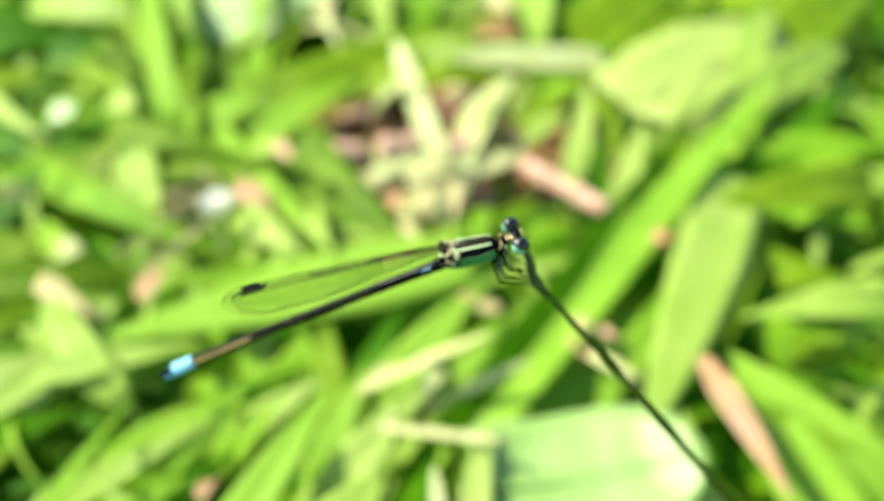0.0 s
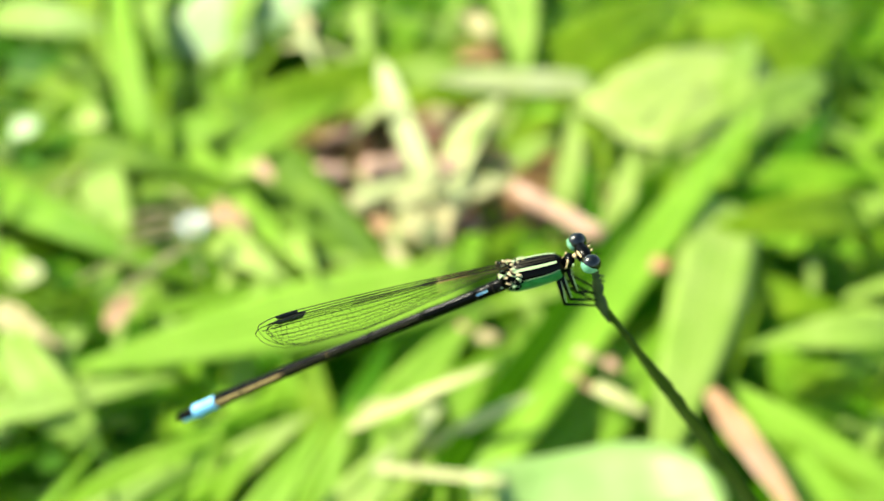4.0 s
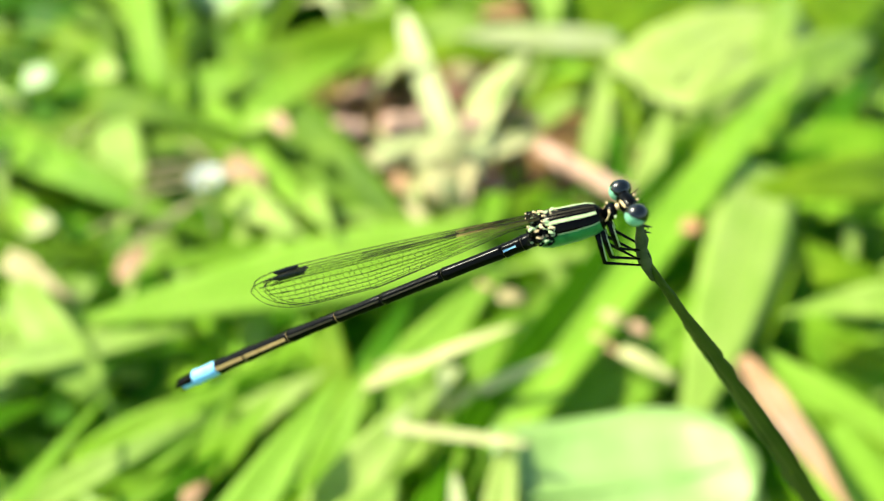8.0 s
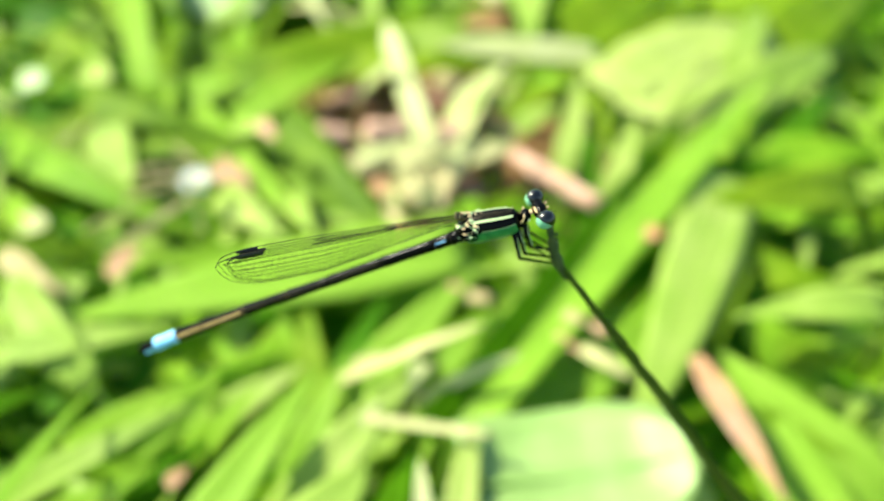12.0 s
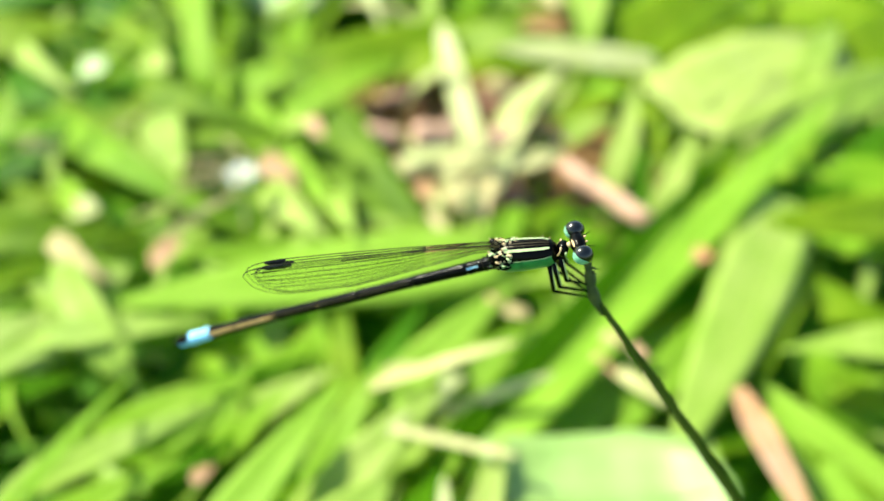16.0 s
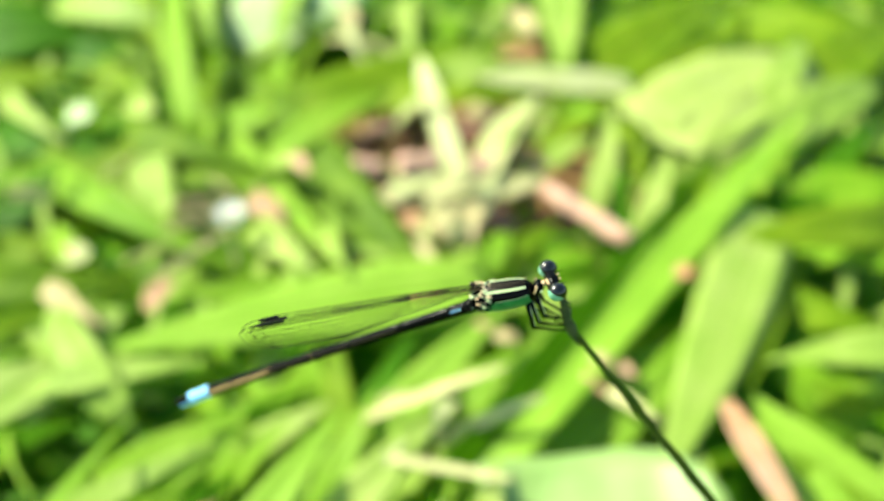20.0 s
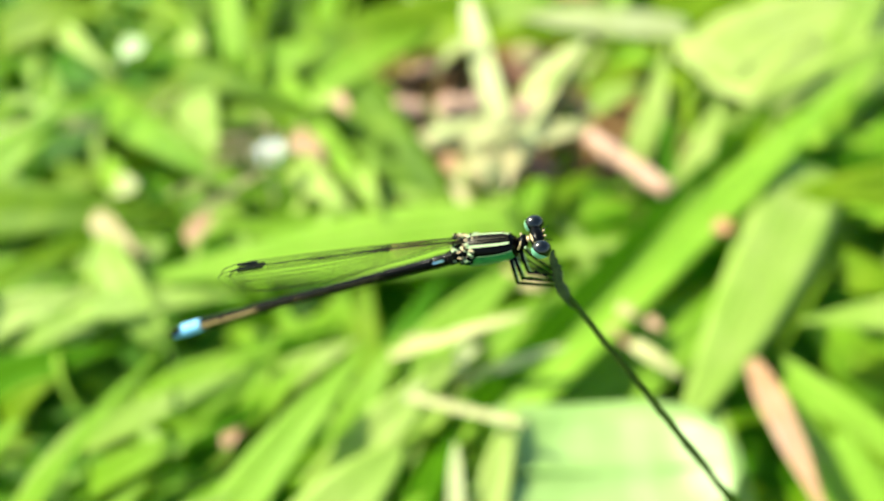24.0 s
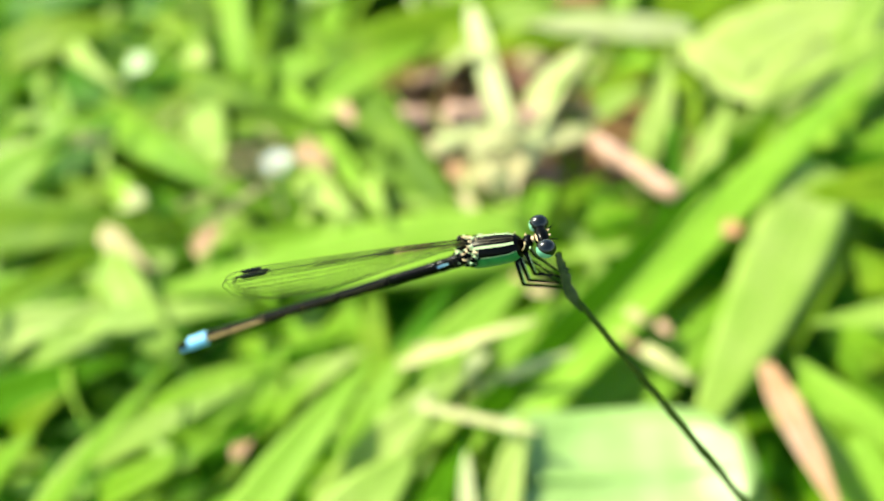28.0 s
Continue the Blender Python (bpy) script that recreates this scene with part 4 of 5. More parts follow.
leaf((-0.0462, 0.0683, 0.0072), (-0.0225, 0.0749, 0.0130), 0.0030, LEAF_SHADOW, "grass blade with shadow put into its dark green", base=0.85)
leaf((-0.0890, 0.0559, 0.0066), (-0.0610, 0.0672, 0.0120), 0.0082, LEAF_SHADOW, "grass blade with shadow put into its dark green", base=0.85)
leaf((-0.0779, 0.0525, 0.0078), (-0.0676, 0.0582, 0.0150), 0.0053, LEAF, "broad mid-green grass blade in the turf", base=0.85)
leaf((-0.0874, 0.0601, 0.0060), (-0.0761, 0.0697, 0.0110), 0.0046, LEAF_SHADE, "grass blade coloured dark green for the shade between others", base=0.85)
leaf((-0.0442, 0.0493, 0.0072), (-0.0335, 0.0595, 0.0120), 0.0058, LEAF_SHADOW, "grass blade with shadow put into its dark green", base=0.85)
leaf((-0.0411, 0.0378, 0.0090), (-0.0288, 0.0468, 0.0170), 0.0051, LEAF_LIME, "yellow-green grass blade lit by the sun", base=0.85)
leaf((-0.0362, 0.0486, 0.0170), (-0.0337, 0.0517, 0.0170), 0.0023, DRY_BROWN, "small dry brown leaf scrap", name="dead_leaf", category="dead leaf", group="dead leaves")
leaf((-0.0545, 0.0280, 0.0120), (-0.0435, 0.0411, 0.0200), 0.0050, LEAF_LIME, "yellow-green grass blade lit by the sun", base=0.85)
leaf((-0.0485, 0.0311, 0.0120), (-0.0301, 0.0407, 0.0210), 0.0054, LEAF_PALE, "pale green grass blade, sunlit sheen put into its colour", base=0.85)
leaf((-0.0768, 0.0387, 0.0108), (-0.0663, 0.0485, 0.0190), 0.0068, LEAF_LIME, "yellow-green grass blade lit by the sun", base=0.85)
leaf((-0.0872, 0.0472, 0.0084), (-0.0655, 0.0469, 0.0150), 0.0051, LEAF, "broad mid-green grass blade in the turf", base=0.85)
leaf((0.0050, 0.0599, 0.0066), (0.0420, 0.0892, 0.0130), 0.0104, LEAF_SUNNY, "yellow-green grass blade coloured bright as in full sun", base=0.9)
leaf((0.0632, 0.0367, 0.0072), (0.0511, 0.0793, 0.0130), 0.0127, LEAF_SUNNY, "yellow-green grass blade coloured bright as in full sun", base=0.9)
leaf((0.0395, 0.0357, 0.0084), (0.0377, 0.0741, 0.0150), 0.0090, LEAF_PALE, "pale green grass blade, sunlit sheen put into its colour", base=0.9)
leaf((0.0709, 0.0740, 0.0072), (0.0548, 0.0913, 0.0140), 0.0098, LEAF_LIME, "yellow-green grass blade lit by the sun", base=0.9)
leaf((0.0038, 0.0583, 0.0072), (0.0146, 0.0838, 0.0140), 0.0067, LEAF_SUNNY, "yellow-green grass blade coloured bright as in full sun", base=0.9)
leaf((-0.0120, 0.0858, 0.0072), (0.0070, 0.0959, 0.0130), 0.0066, LEAF_LIME, "yellow-green grass blade lit by the sun", base=0.9)
leaf((-0.0771, 0.0638, 0.0084), (-0.0589, 0.0787, 0.0170), 0.0068, LEAF_PALE, "pale mint-green leaf in the sun", base=0.85)
leaf((-0.0139, 0.0660, 0.0090), (0.0104, 0.0941, 0.0170), 0.0078, LEAF_SUNNY, "yellow-green grass blade coloured bright as in full sun", base=0.85)
leaf((-0.0028, 0.0715, 0.0090), (0.0127, 0.0837, 0.0170), 0.0059, LEAF_SUNNY, "yellow-green grass blade coloured bright as in full sun", base=0.85)
leaf((-0.0532, 0.0667, 0.0150), (-0.0739, 0.0881, 0.0170), 0.0081, LEAF_PALE, "pale mint-green leaf in the sun", face=(-0.50, -0.20, 0.85), blunt=0.4)
leaf((-0.0839, 0.0654, 0.0090), (-0.0638, 0.0700, 0.0160), 0.0062, LEAF_PALE, "pale green grass blade, sunlit sheen put into its colour", base=0.85)

rng = np.random.RandomState(21)
KINDS = ((LEAF_LIME, "narrow yellow-green grass blade"), (LEAF_PALE, "narrow pale green grass blade"), (LEAF, "narrow green grass blade"), (LEAF_LIME, "thin bright grass blade"), (STRAW, "thin withered straw-coloured blade"))
made = 0
while made < 100:
    x, y = rng.uniform(-0.15, 0.15), rng.uniform(0.035, 0.25)
    h, ln = rng.rand() * 2 * math.pi, rng.uniform(0.022, 0.055)
    rise = rng.uniform(0.003, 0.010)
    tip = (x + ln * math.cos(h), y + ln * math.sin(h), rise + 0.004)
    mid = (x + 0.5 * ln * math.cos(h), y + 0.5 * ln * math.sin(h))
    if -0.04 < mid[0] < 0.036 and 0.115 < mid[1] < 0.18 or mid[0] < -0.06 and mid[1] > 0.15:
        continue
    mat, label = KINDS[int(rng.choice(5, p=(0.32, 0.36, 0.18, 0.10, 0.04)))]
    leaf((x, y, 0.002), tip, rng.uniform(0.0022, 0.0052), mat, label + " in the turf", arch=rng.uniform(0.05, 0.22), face=(rng.uniform(-0.5, 0.2), rng.uniform(-0.6, 0.1), 0.8), twist=rng.uniform(-0.8, 0.8), curl=rng.uniform(-0.2, 0.2), base=0.7)
    made += 1

# ---- bare soil: twig, gravel, clods ----
def twig(a, b, r, label):
    a, b = Vector(a), Vector(b)
    ob = empty("twig", Matrix.Translation(a), label, "twig", "twigs on the soil")
    n = 9
    pts = [(b - a) * (k / n) + Vector((0, 0, 0.0007 * noise.noise(Vector((k * 0.8, a.x * 99, 0))))) for k in range(n + 1)]
    part("stick", tube(pts, [r * (0.85 + 0.25 * abs(noise.noise(Vector((k * 0.9, 2, a.y * 50))))) for k in range(n + 1)], 12), TWIG, ob)
    part("knot", ball(r * 1.25, pts[3], (1.2, 1, 0.9), u=10, v=8, rough=0.3), TWIG, ob)
    return ob


twig((0.0197, 0.1330, 0.0130), (0.0355, 0.1129, 0.0160), 0.0021, "pinkish dry twig lying on bare soil")
twig((-0.0263, 0.1395, 0.0110), (-0.0186, 0.1402, 0.0110), 0.0025, "short reddish twig lying on bare soil")
twig((-0.0149, 0.1402, 0.0120), (-0.0055, 0.1417, 0.0120), 0.0027, "short pinkish twig lying on bare soil")
twig((0.0133, 0.2096, 0.0050), (0.0237, 0.2081, 0.0050), 0.0016, "brown twig among the grass")
twig((0.0040, 0.1372, 0.0140), (0.0089, 0.1402, 0.0140), 0.0026, "short pinkish twig among pale blades")
twig((-0.0263, 0.1623, 0.0060), (-0.0156, 0.1670, 0.0060), 0.0013, "tan twig on the bare soil")
twig((-0.0139, 0.1386, 0.0060), (-0.0063, 0.1542, 0.0080), 0.0013, "thin brown twig on the bare soil")
random.seed(4)
for k in range(44):
    x, y = random.uniform(-0.030, 0.010), random.uniform(0.128, 0.185)
    r = random.uniform(0.0014, 0.0048)
    ob = part("soil_clod", ball(r, (0, 0, 0), (1.2, 1, 0.7), u=10, v=7, rough=0.5, seed=k), SOIL if k % 4 else STONE)
    ob.matrix_world = pose(x, y, ground_height(x, y) + r * 0.6, 0, 0, random.uniform(0, 360))
    tagged(ob, "crumb of brown soil on the bare patch" if k % 4 else "pinkish bit of gravel on the bare patch", "soil" if k % 4 else "stone", "crumbs on the bare patch")

# ---- a yellowed dry tuft at the edge of the soil ----
tuft = empty("dry_tuft", Matrix.Translation((-0.0014, 0.1189, 0.0130)), "rounded yellowish tuft of curled dry grass on the soil", "dry grass")
random.seed(31)
for k in range(64):
    a, up = k * 2.39996, math.acos(1 - 0.95 * (k + 0.5) / 64)
    out = Vector((math.sin(up) * math.cos(a), math.sin(up) * math.sin(a), 0.85 * math.cos(up)))
    along = out.cross(Vector((random.uniform(-1, 1), random.uniform(-1, 1), random.uniform(-1, 1)))).normalized()
    ln = random.uniform(0.0040, 0.0062)
    m, _ = blade_pose(out * random.uniform(0.0044, 0.0056) - along * ln * 0.5, out * 0.005 + along * ln * 0.5, out)
    bm = blade_mesh(ln, random.uniform(0.0012, 0.0022), arch=random.uniform(0.10, 0.22), blunt=0.3, base=0.7, nu=2, nv=6, thick=0.0001)
    bmesh.ops.transform(bm, matrix=m, verts=bm.verts)
    part("curled_blade", bm, (CREAM, STRAW, CREAM, LEAF_BLEACHED)[k % 4], tuft)
part("tuft_base", tube([(0, 0, -0.0145), (0.0003, 0, -0.006), (0, 0, 0.0045)], 0.0010, 8), STRAW, tuft)

# ---- small white flower head among wiry dry stems ----
def wiry_stem(a, b, r, mat, label):
    a, b = Vector(a), Vector(b)
    ob = tagged(part("wiry_grass", tube([(b - a) * q + Vector((0, 0, (b - a).length * 0.25 * q * (1 - q))) for q in (k / 8 for k in range(9))], [r * (1 - 0.05 * k) for k in range(9)], 6), mat), label, "grass", "wiry dry grass")
    ob.location = a
    return ob


wiry_stem((-0.0645, 0.1220, 0.0120), (-0.0479, 0.1180, 0.0170), 0.00034, CREAM, "thin wiry dry grass stem")
wiry_stem((-0.0616, 0.1185, 0.0120), (-0.0495, 0.1154, 0.0170), 0.00034, CREAM, "thin wiry dry grass stem")
wiry_stem((-0.0630, 0.1136, 0.0120), (-0.0487, 0.1126, 0.0170), 0.00034, CREAM, "thin wiry dry grass stem")
wiry_stem((-0.0610, 0.0965, 0.0120), (-0.0484, 0.1081, 0.0170), 0.00034, CREAM, "thin wiry dry grass stem")
wiry_stem((-0.0590, 0.0986, 0.0120), (-0.0476, 0.1076, 0.0170), 0.00034, CREAM, "thin wiry dry grass stem")
wiry_stem((-0.0556, 0.1035, 0.0120), (-0.0474, 0.1086, 0.0170), 0.00034, CREAM, "thin wiry dry grass stem")
wiry_stem((-0.0445, 0.1039, 0.0120), (-0.0469, 0.1093, 0.0170), 0.00034, CREAM, "thin wiry dry grass stem")
wiry_stem((-0.0545, 0.1072, 0.0120), (-0.0451, 0.1117, 0.0170), 0.00034, CREAM, "thin wiry dry grass stem")
wiry_stem((-0.0681, 0.1037, 0.0120), (-0.0555, 0.1050, 0.0170), 0.00034, CREAM, "thin wiry dry grass stem")
wiry_stem((-0.0825, 0.1298, 0.0120), (-0.0742, 0.1337, 0.0170), 0.00034, CREAM, "thin wiry dry grass stem")
wiry_stem((-0.0575, 0.1319, 0.0120), (-0.0466, 0.1178, 0.0170), 0.00034, CREAM, "thin wiry dry grass stem")
wiry_stem((-0.0455, 0.1302, 0.0120), (-0.0467, 0.1160, 0.0170), 0.00034, CREAM, "thin wiry dry grass stem")
flower = empty("white_flower", Matrix.Translation((-0.0472, 0.1133, 0.0170)), "small white flower head on a thin stem", "flower")
part("flower_stem", tube([(0, 0, -0.0185), (0.001, 0, -0.009), (0, 0, 0)], 0.0004, 6), LEAF, flower)
part("flower_centre", ball(0.0012, (0, 0, 0.0005), (1, 1, 0.7), u=14, v=9), CREAM, flower)
for k in range(13):
    a = k * 2 * math.pi / 13
    bm = blade_mesh(0.0028, 0.0012, arch=0.15, blunt=0.5, nu=2, nv=5, thick=0.0001)
    bmesh.ops.transform(bm, matrix=pose(0, 0, 0, 0, 0, math.degrees(a)) @ pose(0.0010, 0, 0.0004, 0, -35 + 25 * (k % 2), 0), verts=bm.verts)
    part("petal", bm, WHITE, flower)

# ---- the damselfly ----
MM = 0.001
FLY_AT = Vector((0.0020, 0.0349, 0.0820))
fly = empty("damselfly", Matrix.Translation(FLY_AT), "black and green damselfly with blue tail clinging to a stalk", "damselfly")


def mm(points):
    return [Vector(p) * MM for p in points]


def shell(axis, heights, widths, sides=40, skew=0.0):
    """Rings of a loft along the axis in the body's upright plane: list of rings of points; angle 0 is the back, 90 the right flank."""
    rings = []
    pts = [Vector(p) for p in axis]
    for i, p in enumerate(pts):
        d = (pts[min(i + 1, len(pts) - 1)] - pts[max(i - 1, 0)]).normalized()
        side = Vector((0, -1, 0))
        up = side.cross(d).normalized()
        if up.z < 0:
            up = -up
        ring = []
        for k in range(sides):
            a = 2 * math.pi * k / sides
            ring.append((p + up * heights[i] * math.cos(a) + side * widths[i] * math.sin(a)) * MM)
        rings.append(ring)
    return rings


def loft(rings, first=0, last=None, grow=0.0, closed=True):
    """A mesh over ring points first to last; grow pushes it out from the axis."""
    bm = bmesh.new()
    n = len(rings[0])
    last = n if last is None else last
    cols = list(range(first, last + (0 if closed else 1)))
    vs = []
    for ring in rings:
        c = sum(ring, Vector()) / n
        vs.append([bm.verts.new(c + (ring[k % n] - c) * (1 + grow)) for k in cols])
    m = len(cols)
    for a, b in zip(vs, vs[1:]):
        for k in range(m if closed else m - 1):
            bm.faces.new((a[k], b[k], b[(k + 1) % m], a[(k + 1) % m]))
    if closed:
        bm.faces.new(vs[0])
        bm.faces.new(vs[-1][::-1])
    bmesh.ops.recalc_face_normals(bm, faces=bm.faces)
    return bm


# thorax: black back, pale stripes, green flanks
TH = [(-1.85, 0, -0.66), (-1.55, 0, -0.54), (-1.08, 0, -0.34), (-0.38, 0, -0.09), (0.4, 0, 0.18), (1.15, 0, 0.44), (1.6, 0, 0.62), (1.88, 0, 0.80)]
TH_H = [0.52, 0.92, 1.08, 1.08, 1.03, 0.96, 0.84, 0.50]
TH_W = [0.45, 0.74, 0.90, 0.95, 0.94, 0.86, 0.68, 0.38]
th = shell(TH, TH_H, TH_W, 144)
thorax = part("thorax", loft(th), BLACK, fly, "glossy black thorax with pale green stripes")
part("back_keel", loft(th[1:-1], 2, 4, 0.02, closed=False), BRONZE, thorax, "fine bronze ridge")
for s in (1, -1):
    for name, near, far, mat, label in (("back_plate", 4, 5, BRONZE, "bronze sheen"), ("shoulder_stripe", 9, 13, STRIPE, "pale green stripe"), ("flank", 27, 56, GREEN, "emerald green flank"), ("flank_line", 26, 27, STRIPE, "pale line above the flank")):
        lo, hi = sorted((3 + s * near, 3 + s * far))
        part(name, loft(th[1:-1], lo, hi, 0.016, closed=False), mat, thorax, label)
# wing roots: a cluster of small plates
random.seed(11)
for k in range(190):
    a = random.uniform(-1.7, 1.7)
    q = random.uniform(-2.2, -0.72)
    p = Vector((q, -math.sin(a) * (1.03 + 0.05 * q), -0.42 + 0.15 * (q + 1.2) + 1.12 * math.cos(a) + random.uniform(-0.10, 0.08)))
    part("wing_root_plate", ball(random.uniform(0.05, 0.125) * MM, p * MM, (1.8, 1.0, 0.55), turn=pose(0, 0, 0, 0, random.uniform(-60, 60), 0).to_3x3(), u=10, v=7), (BUFF, BLACK, STRIPE, BLACK, BLACK)[k % 5], thorax)
bm = bmesh.new()
for k in range(160):
    ring = th[random.randint(2, 6)]
    j = random.randint(-20, -5)
    c = ring[j % 144]
    mid = sum(ring, Vector()) / 144
    n = (c - mid).normalized()
    tube([c, c + n * 0.11 * MM + Vector((0.03 * MM, 0, 0))], [0.004 * MM, 0.002 * MM], 4, bm=bm)
part("fine_hair", bm, BUFF, thorax, "fine pale hairs")
part("neck_plate", ball(0.46 * MM, (2.15 * MM, 0, 0.98 * MM), (0.8, 1.15, 1.0)), BLACK, fly, "black neck plate")
for s in (1, -1):
    part("neck_lobe", ball(0.09 * MM, (1.98 * MM, s * 0.34 * MM, 1.24 * MM), (0.7, 1.8, 0.9), u=12, v=8), BUFF, fly)
    part("neck_lobe", ball(0.10 * MM, (2.32 * MM, s * 0.46 * MM, 1.02 * MM), (0.8, 1.2, 1.1), u=10, v=7), STRIPE, fly)
part("collar_rim", tube(mm([(1.93 + 0.12 * math.cos(a), 0.47 * math.sin(a), 0.90 + 0.47 * math.cos(a)) for a in (math.pi * (k / 12 - 1) for k in range(25))]), 0.045 * MM, 6), BUFF, fly, "thin buff rim")
part("neck", tube(mm([(2.3, 0, 1.15), (2.65, 0.08, 1.4)]), 0.19 * MM, 12), BUFF, fly, "buff neck")

# head, turned a little away
HEAD = Matrix.Translation(Vector((2.95, 0.05, 1.5)) * MM) @ pose(0, 0, 0, 0, 18, 14)
head = part("head", ball(0.55 * MM, (0, 0, 0), (0.85, 1.65, 0.9)), BLACK, fly, "wide black head with buff face bands")
head.matrix_local = HEAD
part("head_band", ball(0.19 * MM, (-0.38 * MM, -0.12 * MM, 0.06 * MM), (0.5, 2.0, 0.6), u=14, v=10), BUFF, head, "buff band")
part("face", ball(0.42 * MM, (0.30 * MM, 0, -0.28 * MM), (0.7, 1.3, 0.9), u=16, v=10), EYE_GREEN, head, "turquoise face")
for s in (1, -1):
    c = (0.02 * MM, s * 1.03 * MM, 0.06 * MM)
    eye = part("eye", ball(0.63 * MM, c, (0.98, 0.86, 1.0), u=28, v=20), EYE_GREEN, head, "turquoise lower eye with black cap")
    cap = ball(0.643 * MM, c, (0.98, 0.86, 1.0), u=32, v=24)
    drop = [v for v in cap.verts if (v.co.z - c[2]) * 0.9 + s * (v.co.y - c[1]) * -0.25 - (v.co.x - c[0]) * -0.2 < -0.13 * MM]
    bmesh.ops.delete(cap, geom=drop, context="VERTS")
    part("eye_cap", cap, EYE_DARK, eye, "glossy black cap of the eye")
    part("antenna", tube(mm([(0.35, s * 0.42, 0.32), (0.5, s * 0.50, 0.42), (0.72, s * 0.62, 0.6)]), [0.05 * MM, 0.03 * MM, 0.012 * MM], 6), BLACK, head)
    part("eyelet", ball(0.08 * MM, (0.3 * MM, s * 0.2 * MM, 0.45 * MM), u=8, v=6), BUFF, head)

# abdomen: ten segments
AB = [(-1.7, -0.95, 0.50), (-2.3, -1.32, 0.46), (-3.3, -1.93, 0.43), (-6.7, -3.85, 0.40), (-10.3, -5.95, 0.39), (-13.2, -7.60, 0.40), (-16.4, -9.45, 0.44), (-19.5, -11.35, 0.50), (-21.6, -12.65, 0.54), (-23.4, -13.85, 0.52), (-24.4, -14.50, 0.42)]
for k, (a, b) in enumerate(zip(AB, AB[1:])):
    pa, pb = Vector((a[0], 0, a[1])), Vector((b[0], 0, b[1]))
    axis = [pa.lerp(pb, q) for q in (0, 0.06, 0.3, 0.6, 0.9, 0.97, 1.0)]
    swell = (0.90, 0.98, 0.96, 0.96, 1.02, 1.08, 1.0)
    rr = [(a[2] + (b[2] - a[2]) * q) * w for q, w in zip((0, 0.06, 0.3, 0.6, 0.9, 0.97, 1.0), swell)]
    rings = shell(axis, rr, [r * 0.92 for r in rr], 24)
    mat = BLUE if k == 8 else BLACK
    label = "bright blue tail segment" if k == 8 else ("black tail end, blue below" if k == 9 else "bronze-black abdomen segment")
    seg = part("abdomen_segment", loft(rings), mat, fly, label)
    if k < 8:
        part("belly_stripe", loft(rings[1:-1], 9, 15, 0.02, closed=False), VENTRAL if k > 1 else GREEN, seg, "ochre underside")
        if k > 2:
            part("side_sheen", loft(rings[1:-1], 3, 5 if k > 5 else 4, 0.015, closed=False), SHEEN if k > 5 else BRONZE, seg, "tan stripe along the side")
        part("joint_ring", tube(mm([axis[0], axis[0] + (axis[1] - axis[0]).normalized() * 0.03]), [rr[0] * 1.03 * MM, rr[0] * 1.035 * MM], 20), SHEEN if k > 4 else BRONZE, seg, "pale joint ring")
    # glint of light on the black segment, laid on as a coloured strip
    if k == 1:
        part("base_glint", loft(rings[2:6], 3, 4, 0.02, closed=False), GLINT_BLUE, seg, "blue-white glint painted on the black segment")
    if k == 9:
        part("blue_side", loft(rings[:-1], 5, 19, 0.03, closed=False), BLUE, seg, "blue underside")
for s in (1, -1):
    part("tail_clasper", tube(mm([(-24.3, s * 0.18, -14.3), (-24.8, s * 0.22, -14.55), (-25.1, s * 0.16, -14.9)]), [0.16 * MM, 0.13 * MM, 0.05 * MM], 8), BLACK, fly)
    part("tail_hook", tube(mm([(-24.3, s * 0.16, -14.8), (-24.7, s * 0.2, -15.1)]), [0.13 * MM, 0.05 * MM], 8), BLACK, fly)


